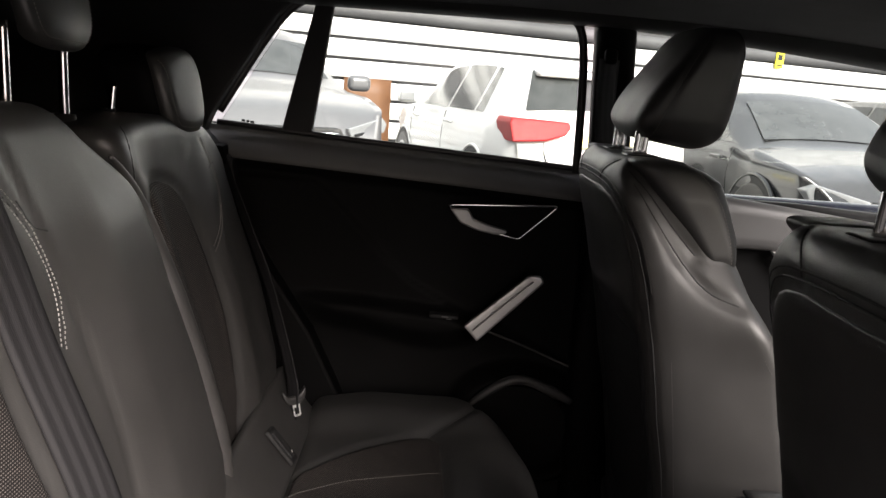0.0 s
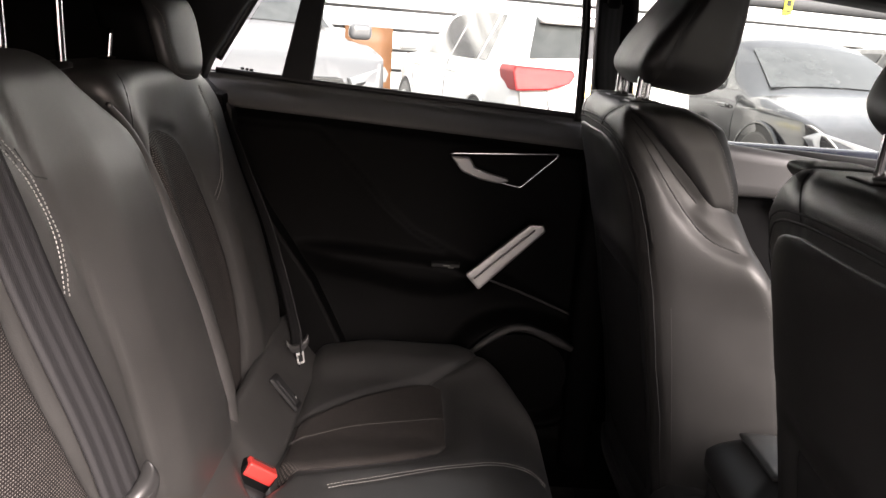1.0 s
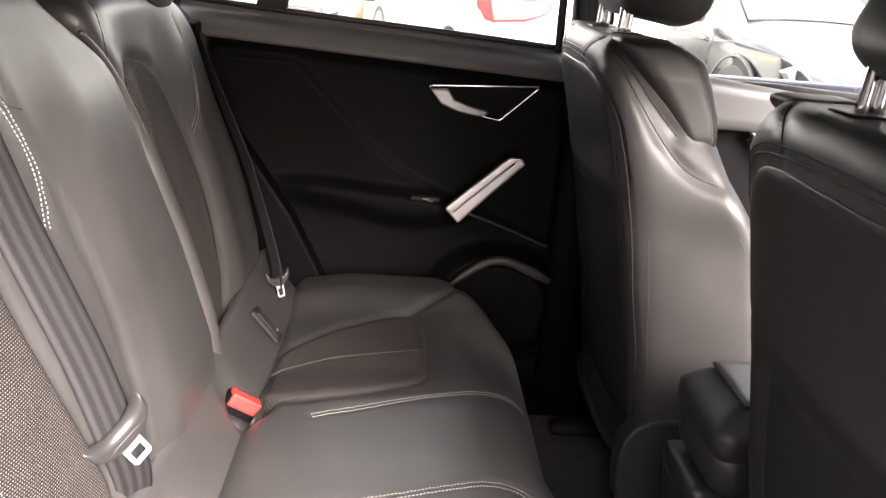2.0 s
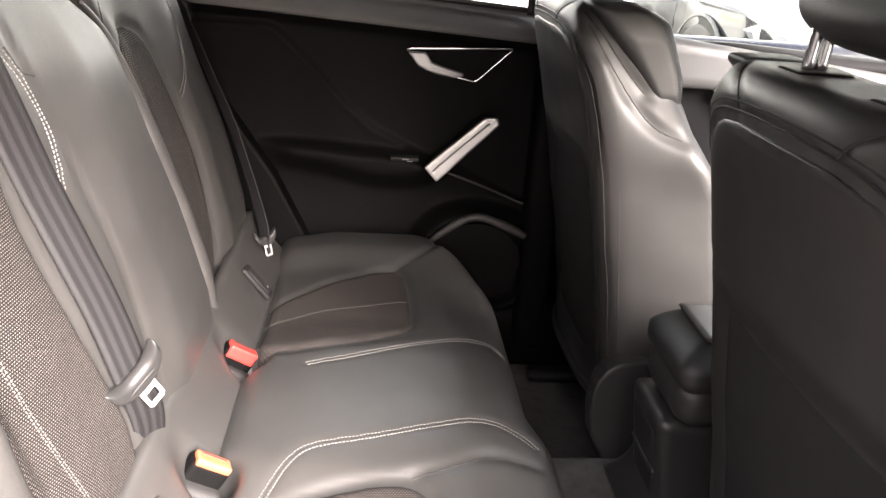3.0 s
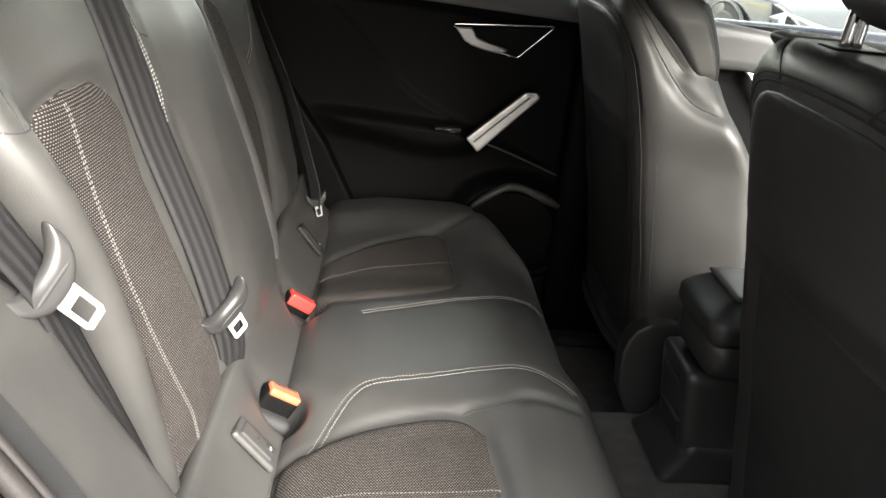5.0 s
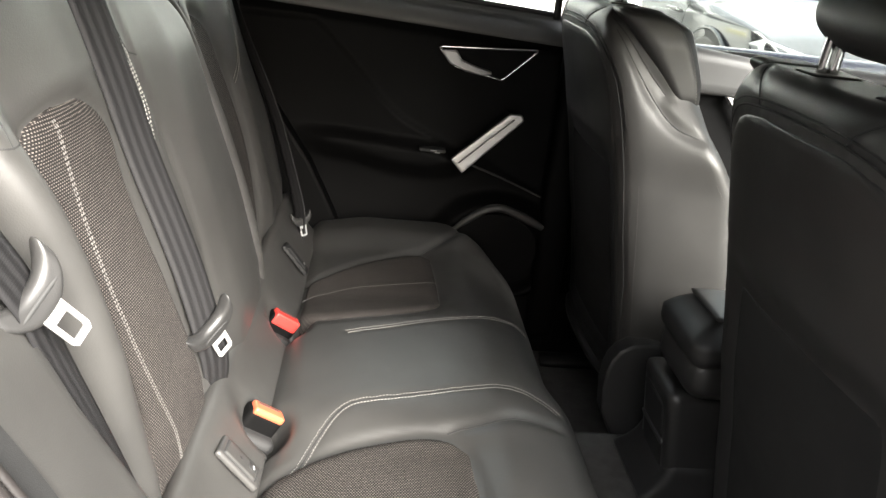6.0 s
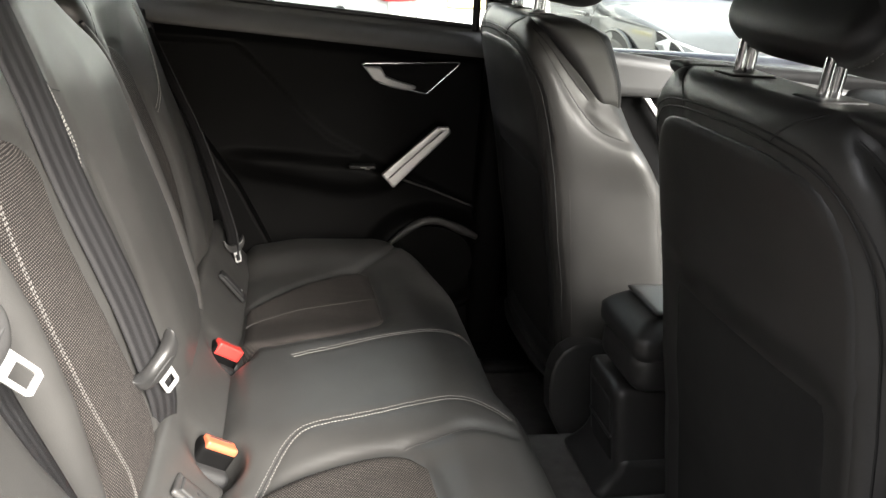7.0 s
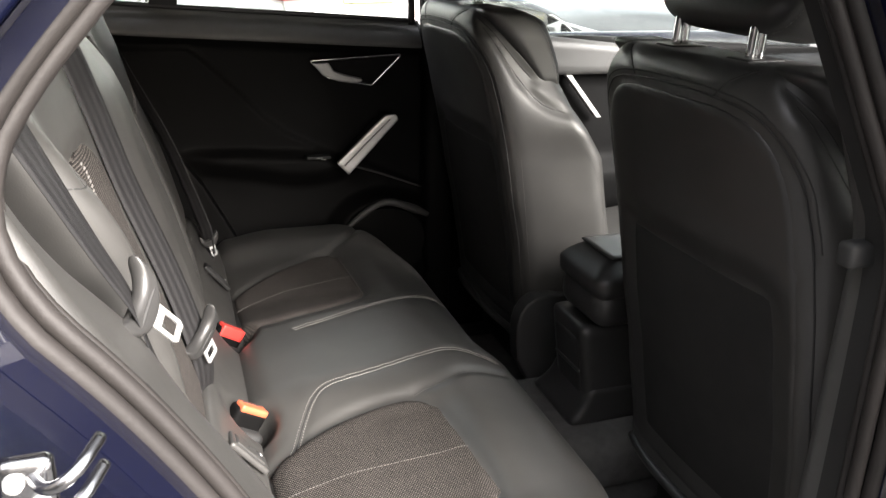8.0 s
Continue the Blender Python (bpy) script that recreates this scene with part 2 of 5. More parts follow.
def tube(name, pts, radius, mat, sides=8, step=0.006, flat=1.0):
    p = resample(pts, step) if step else np.array(pts, float)
    tang = np.gradient(p, axis=0)
    tang /= np.linalg.norm(tang, axis=1, keepdims=True)
    ref = np.array((0.31, 0.2, 0.93))
    a = np.cross(tang, ref)
    a /= np.linalg.norm(a, axis=1, keepdims=True)
    b = np.cross(tang, a)
    rr = np.broadcast_to(np.asarray(radius, float), (len(p),)) if np.ndim(radius) == 0 else np.interp(np.linspace(0, 1, len(p)), np.linspace(0, 1, len(radius)), radius)
    verts, faces = [], []
    for i in range(len(p)):
        for k in range(sides):
            w = 2 * math.pi * k / sides
            verts.append(p[i] + rr[i] * (math.cos(w) * a[i] + flat * math.sin(w) * b[i]))
    for i in range(len(p) - 1):
        for k in range(sides):
            faces.append((i * sides + k, i * sides + (k + 1) % sides, (i + 1) * sides + (k + 1) % sides, (i + 1) * sides + k))
    faces.append(tuple(range(sides))[::-1])
    faces.append(tuple((len(p) - 1) * sides + k for k in range(sides)))
    return mesh_of(name, verts, faces, mat)


def stitch_mesh(name, lines, mat, long=0.0032, wide=0.00062, pitch=0.0050):
    """Rows of short raised stitches; each line is points and normals on a surface."""
    verts, faces = [], []
    for p, n in lines:
        if len(p) < 3:
            continue
        s = np.concatenate([[0], np.cumsum(np.linalg.norm(np.diff(p, axis=0), axis=1))])
        for d in np.arange(0, s[-1], pitch):
            c = np.array([np.interp(d, s, p[:, k]) for k in range(3)])
            e = np.array([np.interp(min(d + 0.003, s[-1]), s, p[:, k]) for k in range(3)])
            b = np.array([np.interp(max(d - 0.003, 0), s, p[:, k]) for k in range(3)])
            m = np.array([np.interp(d, s, n[:, k]) for k in range(3)])
            t = e - b
            t /= max(np.linalg.norm(t), 1e-9)
            m -= t * m.dot(t)
            m /= max(np.linalg.norm(m), 1e-9)
            w = np.cross(m, t)
            k0 = len(verts)
            for a in (-1, 1):
                for q in (-1, 1):
                    verts.append(c + t * a * long / 2 + w * q * wide / 2 - m * 0.0004)
                    verts.append(c + t * a * long * 0.36 + w * q * wide * 0.3 + m * 0.0007)
            for fc in ((1, 3, 7, 5), (0, 1, 5, 4), (2, 6, 7, 3), (0, 2, 3, 1), (4, 5, 7, 6)):
                faces.append([k0 + i for i in fc])
    return mesh_of(name, verts, faces, mat, smooth=False)


def side_shift(p, n, off):
    t = np.gradient(p, axis=0)
    t /= np.maximum(np.linalg.norm(t, axis=1, keepdims=True), 1e-9)
    w = np.cross(n, t)
    w /= np.maximum(np.linalg.norm(w, axis=1, keepdims=True), 1e-9)
    return p + w * off


def insert_patch(name, bvh, left, right, axis, start, sign, mat, lift=0.003, step=0.008):
    """A cloth panel between two edge lines, laid on a surface with a rounded-down rim."""
    a, b = resample(left, 0.003), resample(right, 0.003)
    rows = max(2, int(np.linalg.norm(np.diff(a, axis=0), axis=1).sum() / step))
    ra = np.stack([np.interp(np.linspace(0, 1, rows), np.linspace(0, 1, len(a)), a[:, k]) for k in (0, 1)], 1)
    rb = np.stack([np.interp(np.linspace(0, 1, rows), np.linspace(0, 1, len(b)), b[:, k]) for k in (0, 1)], 1)
    cols = max(3, int(np.linalg.norm(ra - rb, axis=1).max() / step))
    other = [k for k in range(3) if k != axis]
    way = [0.0, 0.0, 0.0]
    way[axis] = float(sign)
    verts, uv, faces = [], [], []
    for i in range(rows):
        for j in range(cols):
            q = ra[i] + (rb[i] - ra[i]) * j / (cols - 1)
            eye = [0.0, 0.0, 0.0]
            eye[other[0]], eye[other[1]], eye[axis] = float(q[0]), float(q[1]), float(start)
            hit, n, _, _ = bvh.ray_cast(Vector(eye), Vector(way))
            if n.dot(Vector(way)) > 0:
                n = -n
            edge = min(i, rows - 1 - i, j, cols - 1 - j)
            up = (-0.006, lift * 0.6, lift, lift * 1.15)[min(edge, 3)]
            verts.append(tuple(hit + n * up))
            uv.append((q[0], q[1]))
    for i in range(rows - 1):
        for j in range(cols - 1):
            faces.append((i * cols + j, i * cols + j + 1, (i + 1) * cols + j + 1, (i + 1) * cols + j))
    return mesh_of(name, verts, faces, mat, uv)


def ribbon(name, pts, width, side, mat, thick=0.0014, step=0.01):
    """Belt webbing: a thin strip along pts; side gives the way of its width at each end."""
    p = resample(pts, step)
    s0, s1 = np.array(side[0], float), np.array(side[1], float)
    t = np.gradient(p, axis=0)
    t /= np.linalg.norm(t, axis=1, keepdims=True)
    k = np.linspace(0, 1, len(p))[:, None]
    w = s0 * (1 - k) + s1 * k
    w -= t * (w * t).sum(1, keepdims=True)
    w /= np.linalg.norm(w, axis=1, keepdims=True)
    n = np.cross(w, t)
    arc = np.concatenate([[0], np.cumsum(np.linalg.norm(np.diff(p, axis=0), axis=1))])
    cols = 7
    verts, uv, faces = [], [], []
    for side_n in (1, -1):
        for i in range(len(p)):
            for j in range(cols):
                a = (j / (cols - 1) - 0.5) * width
                verts.append(p[i] + w[i] * a + n[i] * side_n * thick * (0.5 if 0 < j < cols - 1 else 0.2))
                uv.append((a, arc[i]))
    m = len(p) * cols
    for i in range(len(p) - 1):
        for j in range(cols - 1):
            q = (i * cols + j, i * cols + j + 1, (i + 1) * cols + j + 1, (i + 1) * cols + j)
            faces.append(q)
            faces.append(tuple(m + c for c in q[::-1]))
        for j in (0, cols - 1):
            q = (i * cols + j, (i + 1) * cols + j, m + (i + 1) * cols + j, m + i * cols + j)
            faces.append(q if j == 0 else q[::-1])
    return mesh_of(name, verts, faces, mat, uv)


def prism(name, outline, axis, lo, hi, mat, bevel=0.0, fn=None):
    """A flat outline in the two other axes, drawn out along one axis, with bevelled edges."""
    other = [k for k in range(3) if k != axis]
    bm = bmesh.new()
    def vert(q, d):
        c = [0.0, 0.0, 0.0]
        c[other[0]], c[other[1]], c[axis] = q[0], q[1], d
        return bm.verts.new(c)
    a, b = [vert(q, lo) for q in outline], [vert(q, hi) for q in outline]
    bm.faces.new(a[::-1]), bm.faces.new(b)
    for i in range(len(outline)):
        bm.faces.new((a[i], a[(i + 1) % len(a)], b[(i + 1) % len(a)], b[i]))
    bmesh.ops.recalc_face_normals(bm, faces=bm.faces)
    if bevel:
        bmesh.ops.bevel(bm, geom=list(bm.edges), offset=bevel, segments=2, affect="EDGES", profile=0.6)
    if fn:
        for v in bm.verts:
            v.co = fn(v.co)
    me = bpy.data.meshes.new(name)
    bm.to_mesh(me)
    bm.free()
    me.materials.append(mat)
    return me


def frame_prism(name, outer, inner, axis, lo, hi, mat):
    """A flat frame: an outline with an opening through it. Both outlines have as many corners."""
    other = [k for k in range(3) if k != axis]
    n = len(outer)
    verts = []
    for d in (lo, hi):
        for ring in (outer, inner):
            for q in ring:
                c = [0.0, 0.0, 0.0]
                c[other[0]], c[other[1]], c[axis] = q[0], q[1], d
                verts.append(c)
    faces = []
    for i in range(n):
        j = (i + 1) % n
        faces += [(i, j, n + j, n + i), (2 * n + i, 3 * n + i, 3 * n + j, 2 * n + j),
                  (i, 2 * n + i, 2 * n + j, j), (n + i, n + j, 3 * n + j, 3 * n + i)]
    me = mesh_of(name, verts, faces, mat, smooth=False)
    bm = bmesh.new()
    bm.from_mesh(me)
    bmesh.ops.recalc_face_normals(bm, faces=bm.faces)
    bm.to_mesh(me)
    bm.free()
    return me


def seam_mesh(name, lines, radius=0.0013, sink=0.0002):
    """Thin dark seams sunk into a surface; each line is points and normals."""
    verts, faces = [], []
    for p, n in lines:
        if len(p) < 3:
            continue
        t = np.gradient(p, axis=0)
        t /= np.maximum(np.linalg.norm(t, axis=1, keepdims=True), 1e-9)
        w = np.cross(n, t)
        w /= np.maximum(np.linalg.norm(w, axis=1, keepdims=True), 1e-9)
        k0 = len(verts)
        for i in range(len(p)):
            for dw, dn in ((-1, -0.6), (-0.5, 0.75), (0.5, 0.75), (1, -0.6)):
                verts.append(p[i] + w[i] * dw * radius + n[i] * (dn * radius * 0.55 - sink))
        for i in range(len(p) - 1):
            for k in range(3):
                faces.append((k0 + i * 4 + k, k0 + i * 4 + k + 1, k0 + i * 4 + 5 + k, k0 + i * 4 + 4 + k))
    return mesh_of(name, verts, faces, SEAM)


def laid_rows(bvh, p, n, offsets, lift=0.0004):
    """Rows beside a line, brought back onto the surface."""
    out = []
    for o in offsets:
        q, m = [], []
        for a in side_shift(p, n, o):
            hit, nn, _, _ = bvh.find_nearest(Vector(a))
            k = Vector(n[min(len(q), len(n) - 1)])
            nn = -nn if nn.dot(k) < 0 else nn
            q.append((hit + nn * lift)[:])
            m.append(nn[:])
        out.append((np.array(q), np.array(m)))
    return out


def seams_on(parent, lines, radius=0.0013, label=""):
    for ln in lines:
        if len(ln[0]) > 3:
            part("seam", seam_mesh("seam", [ln], radius), parent, label)

# ---- car shell ----
# x runs to the car's front, y to its left, z up; the middle of the car is y = 0, the ground z = 0

# doorway of the near rear door (x, z)
DOORWAY = [(0.285, 0.42), (0.285, 0.75), (0.28, 0.98), (0.215, 1.20), (0.17, 1.33), (0.10, 1.365), (-0.20, 1.355), (-0.31, 1.29), (-0.386, 1.207), (-0.438, 1.147), (-0.462, 1.10), (-0.452, 1.056), (-0.425, 1.024), (-0.395, 0.987), (-0.364, 0.938), (-0.33, 0.881), (-0.285, 0.79), (-0.24, 0.67), (-0.20, 0.54), (-0.17, 0.44), (-0.10, 0.38), (0.20, 0.37)]


def spread_ring(ring, n):
    p = np.array(ring + ring[:1], float)
    s = np.concatenate([[0], np.cumsum(np.linalg.norm(np.diff(p, axis=0), axis=1))])
    t = np.linspace(0, s[-1], n, endpoint=False)
    return [(float(np.interp(k, s, p[:, 0])), float(np.interp(k, s, p[:, 1]))) for k in t]


def outward_ring(ring, corners):
    """Carry each ring point outwards to a rectangle (x0, x1, z0, z1)."""
    x0, x1, z0, z1 = corners
    cx, cz = np.mean([p[0] for p in ring]), np.mean([p[1] for p in ring])
    out = []
    for x, z in ring:
        dx, dz = x - cx, z - cz
        kx = ((x1 if dx > 0 else x0) - cx) / dx if abs(dx) > 1e-6 else 1e9
        kz = ((z1 if dz > 0 else z0) - cz) / dz if abs(dz) > 1e-6 else 1e9
        k = min(kx, kz)
        out.append((cx + dx * k, cz + dz * k))
    return out


def lean(p):
    """The car's sides fall inwards above the belt line."""
    x, y, z = p
    k = max(0.0, z - 1.02)
    return Vector((x, y - math.copysign(k * 0.34, y), z))


def bend_mesh(me, fn):
    for v in me.vertices:
        v.co = fn(v.co)
    me.update()
    return me


body = thing("car_body", (0, 0, 0.2), "dark navy painted body shell of a compact car", "car body")
ring = spread_ring(DOORWAY, 240)
for _ in range(14):
    q = np.array(ring)
    ring = [tuple(map(float, p)) for p in 0.25 * np.roll(q, 1, 0) + 0.5 * q + 0.25 * np.roll(q, -1, 0)]


def grown(d):
    """The doorway's outline pushed outwards by d."""
    q = np.array(ring)
    t = np.roll(q, -7, 0) - np.roll(q, 7, 0)
    t /= np.linalg.norm(t, axis=1, keepdims=True)
    return [(float(x + d * b), float(z - d * a)) for (x, z), (a, b) in zip(q, t)]


part("side_panel", bend_mesh(frame_prism("near_side", outward_ring(grown(0.027), (-1.15, 0.42, 0.22, 1.425)), grown(0.027), 1, -0.876, -0.785, NAVY), lean), body, "navy painted side with an open rear doorway")
part("pillar_trim", bend_mesh(frame_prism("near_trim", outward_ring(grown(0.006), (-1.10, 0.41, 0.24, 1.39)), grown(0.006), 1, -0.738, -0.700, TRIM), lean), body, "black plastic pillar lining")
part("jamb", bend_mesh(frame_prism("near_jamb", grown(0.085), grown(0.012), 1, -0.784, -0.739, NAVY), lean), body)


def round_line(d, y):
    q = [tuple(lean(Vector((x, y, z)))) for x, z in grown(d)]
    return q + q[:1]


part("door_seal", tube("door_seal", round_line(0.012, -0.758), 0.0085, SEAL, 10, 0.02), body, "brown-black rubber door seal")
part("seal_roll", tube("seal_roll", round_line(0.001, -0.746), 0.0075, SEAL, 10, 0.02), body, "inner roll of the door seal")
part("seal_lip", tube("seal_lip", round_line(-0.001, -0.735), 0.0045, SEAL, 8, 0.02), body)
part("door_edge", tube("door_edge", round_line(0.034, -0.873), 0.009, NAVY, 8, 0.02), body)
# door striker on the rear edge of the doorway
st_base = box("striker_plate", (-0.438, -0.886, 0.982), (-0.412, -0.874, 1.014), 0.005, STRIKER)
striker = part("striker", st_base, body, "bright steel door striker")
for zz in (1.012, 0.996):
    part("loop", tube("loop", [(-0.424, -0.880, zz - 0.008), (-0.414, -0.902, zz - 0.006), (-0.400, -0.905, zz + 0.003), (-0.390, -0.880, zz + 0.007)], 0.0034, STRIKER, 12, 0.003), striker)
for xx, zz in ((-0.430, 1.004), (-0.420, 0.990)):
    part("screw", tube("screw", [(xx, -0.885, zz), (xx, -0.890, zz)], [0.0055, 0.0045], STEEL, 12, 0.002), striker)

roof = box("roof", (-1.15, -0.66, 1.425), (0.95, 0.66, 1.475), 0.02, NAVY, 0.06, lambda v: v + np.stack([v[:, 0] * 0, v[:, 0] * 0, 0.05 * (1 - (v[:, 1] / 0.66) ** 2) - 0.09 * ((v[:, 0] - 0.1) / 1.15) ** 2], 1))
part("roof", roof, body, "navy painted roof")
head = box("headliner", (-1.12, -0.655, 1.385), (0.95, 0.655, 1.405), 0.008, HEADLINER, 0.06, lambda v: v + np.stack([v[:, 0] * 0, v[:, 0] * 0, 0.03 * (1 - (v[:, 1] / 0.66) ** 2) - 0.075 * ((v[:, 0] - 0.1) / 1.15) ** 2], 1))
solo("ceiling", head, "black cloth headliner under the car roof", "ceiling", kind="structure")
# roof rails over the far and the near windows
part("roof_rail", box("roof_rail", (-0.62, 0.60, 1.372), (0.95, 0.71, 1.44), 0.025, TRIM, 0.03, lambda v: v + np.stack([v[:, 0] * 0, v[:, 0] * 0, -0.05 * np.clip((v[:, 0] - 0.2) / 0.7, 0, 1.2) ** 1.5], 1)), body, "black roof lining rail over the windows")
part("roof_rail", box("roof_rail", (-0.62, -0.70, 1.375), (0.95, -0.60, 1.43), 0.02, TRIM, 0.03), body, "black roof lining rail over the doorway")
part("floor_pan", box("floor_pan", (-1.15, -0.80, 0.19), (1.75, 0.80, 0.225), 0.01, NAVY), body)
part("rear_wall", box("rear_wall", (-1.20, -0.80, 0.2), (-1.13, 0.80, 1.40), 0.02, TRIM), body)
part("bulkhead", box("bulkhead", (1.70, -0.78, 0.2), (1.78, 0.78, 1.0), 0.02, TRIM), body)
part("dashboard", box("dashboard", (1.15, -0.74, 0.62), (1.70, 0.74, 1.0), 0.08, TRIM_SOFT, 0.04), body, "black dashboard")
part("windscreen", prism("windscreen", [(-0.64, 1.385), (0.64, 1.385), (0.76, 0.99), (-0.76, 0.99)], 0, 0.0, 0.005, CLEAR, 0.0, lambda c: Vector((c.x + 0.93 + (1.385 - c.z) * 1.97, c.y, c.z))), body, "clear windscreen").visible_shadow = False
part("windscreen_pillar", tube("windscreen_pillar", [(0.9, 0.62, 1.38), (1.3, 0.68, 1.2), (1.7, 0.74, 1.0)], 0.035, TRIM), body)
part("windscreen_pillar", tube("windscreen_pillar", [(0.9, -0.62, 1.38), (1.3, -0.68, 1.2), (1.7, -0.74, 1.0)], 0.035, TRIM), body)
part("bonnet", box("bonnet", (1.70, -0.78, 0.30), (2.6, 0.78, 0.98), 0.10, NAVY, 0.05, lambda v: v - np.stack([v[:, 0] * 0, v[:, 0] * 0, np.clip(v[:, 2] - 0.6, 0, 1) * np.clip((v[:, 0] - 1.7) / 0.9, 0, 1) * 0.5], 1)), body, "navy painted bonnet")
# far C pillar lining: closes the corner behind the rear quarter window
pil = prism("pillar", [(-1.13, 0.60), (-1.13, 1.40), (-0.28, 1.42), (-0.335, 1.392), (-0.382, 1.345), (-0.505, 1.150), (-0.52, 1.115), (-0.46, 1.06), (-0.46, 0.60)], 1, 0.655, 0.70, TRIM, 0.006)
part("pillar_lining", pil, body, "black plastic rear pillar lining")
# far pillar: its shade is put into the near-black colour
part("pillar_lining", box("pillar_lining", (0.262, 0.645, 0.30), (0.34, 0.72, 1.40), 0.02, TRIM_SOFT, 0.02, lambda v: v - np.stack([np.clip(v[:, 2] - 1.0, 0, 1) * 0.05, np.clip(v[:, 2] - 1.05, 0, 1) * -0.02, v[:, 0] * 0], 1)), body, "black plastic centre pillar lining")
# near pillar: paler plastic stands for the light on it
part("pillar_lining", box("pillar_lining", (0.302, -0.735, 0.30), (0.40, -0.655, 1.39), 0.02, PILLAR_LIT, 0.02, lambda v: v - np.stack([np.clip(v[:, 2] - 0.98, 0, 1) * 0.27, np.clip(v[:, 2] - 1.02, 0, 1) * -0.2, v[:, 0] * 0], 1)), body, "black plastic centre pillar lining")
part("bump_stop", box("bump_stop", (0.255, -0.712, 0.972), (0.292, -0.690, 0.998), 0.006, SEAM), body, "small black rubber bump stop")
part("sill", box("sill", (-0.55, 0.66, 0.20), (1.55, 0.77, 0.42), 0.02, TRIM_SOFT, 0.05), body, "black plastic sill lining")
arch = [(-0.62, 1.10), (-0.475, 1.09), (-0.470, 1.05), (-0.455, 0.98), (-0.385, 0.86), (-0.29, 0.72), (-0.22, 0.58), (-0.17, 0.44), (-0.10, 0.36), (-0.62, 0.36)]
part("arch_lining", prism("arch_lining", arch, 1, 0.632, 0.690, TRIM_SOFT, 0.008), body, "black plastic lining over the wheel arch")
# parcel shelf behind the seat
part("parcel_shelf", box("parcel_shelf", (-1.13, -0.66, 1.03), (-0.60, 0.66, 1.06), 0.01, CARPET), body, "black parcel shelf")
part("boot_wall", box("boot_wall", (-0.66, -0.66, 0.3), (-0.60, 0.66, 1.03), 0.01, CARPET), body)

carpet = box("floor", (-0.40, -0.72, 0.235), (1.70, 0.72, 0.262), 0.008, CARPET, 0.05)
solo("floor", carpet, "black carpeted footwell floor", "floor", kind="structure")
tunnel = box("tunnel", (0.0, -0.15, 0.265), (1.70, 0.15, 0.392), 0.05, CARPET, 0.02)
solo("floor_tunnel", tunnel, "black carpeted tunnel along the floor", "floor", kind="structure")


# ---- rear seat ----

def back_x(z):
    return np.interp(z, [0.50, 0.58, 0.70, 0.85, 0.96, 1.07, 1.17, 1.3], [-0.325, -0.328, -0.338, -0.372, -0.404, -0.431, -0.463, -0.50])


rear = thing("rear_seat", (-0.1, 0, 0.26), "black leather rear bench with woven cloth centre panels and pale stitching", "car seat")


def cushion_shape(p):
    a, s, c = p[:, 0] / 0.25, p[:, 1] / 0.67, p[:, 2]
    y = p[:, 1]
    near = sstep(0.02, -0.10, y)
    k = np.clip((np.abs(y) - 0.36 - 0.06 * near) / (0.325 - 0.06 * near), 0, 1)
    front = 0.169 + 0.022 * near - 0.30 * (1 - np.sqrt(1 - k ** 2 * 0.995))
    back = -0.282
    x = back + (a + 1) / 2 * (front - back)
    top = np.clip((c + 0.05) / 0.14, 0, 1)
    z = 0.500 + c
    hump = 0.017 * sstep(0.23, 0.10, np.abs(y + 0.02)) * sstep(0.17, -0.02, x)
    well = -0.010 * sstep(0.17, 0.25, np.abs(y)) * sstep(0.56, 0.44, np.abs(y)) * sstep(0.06, -0.03, x)
    dip = -0.018 * sstep(-0.14, -0.28, x) - 0.020 * sstep(0.05, 0.17, x)
    rim = 0.012 * sstep(0.46, 0.55, np.abs(y)) * sstep(0.68, 0.60, np.abs(y))
    dent = sum(-0.040 * np.exp(-(((x + 0.268) / 0.030) ** 2 + ((y - by) / 0.034) ** 2) ** 2) for by in (-0.190, 0.092))
    z = z + top * (hump + well + dip + rim + dent)
    x = x - np.clip(-c - 0.02, 0, 1) * 0.45 * sstep(-0.1, 0.15, x)
    return np.stack([x, y, z], 1)


cv, cf = rounded((0.25, 0.67, 0.095), 0.055, 0.0075, cushion_shape)
tree = bvh_of(cv, cf)
near_in = [(-0.262, -0.30), (-0.221, -0.259), (-0.118, -0.217), (-0.025, -0.201), (0.011, -0.236)]
near_out = [(-0.268, -0.49), (-0.15, -0.50), (-0.02, -0.505), (0.026, -0.46)]
far_in = [(-0.262, 0.113), (-0.171, 0.090), (-0.028, 0.165), (0.0, 0.225)]
far_out = [(-0.262, 0.315), (-0.196, 0.374), (-0.046, 0.479), (-0.008, 0.448)]


def down(pts, step=0.004):
    return cast(tree, resample(pts, step), 2, 0.9, -1)


near_seam = [(-0.238, -0.300), (-0.222, -0.275), (-0.195, -0.208), (-0.167, -0.164), (-0.137, -0.150), (-0.072, -0.136), (0.003, -0.112), (0.097, -0.070), (0.13, -0.080), (0.160, -0.105)]
far_seam = [(-0.17, 0.049), (-0.105, 0.072), (-0.017, 0.116), (0.08, 0.168), (0.124, 0.176), (0.155, 0.162)]
edge_near = [(-0.02, -0.200), (0.03, -0.185), (0.10, -0.145), (0.152, -0.150)]
edge_far = [(-0.045, 0.462), (0.0, 0.50), (0.05, 0.55), (0.07, 0.60)]
seams = [down(s) for s in (near_seam, far_seam)]
lines = [s[0] for s in seams]
soft = [down(s)[0] for s in (edge_near, edge_far, near_in + near_out[::-1], far_in + far_out[::-1])]
cv = groove(cv, cf, lines, 0.0030, 0.0065)
cv = groove(cv, cf, soft, 0.0055, 0.010)
tree = bvh_of(cv, cf)
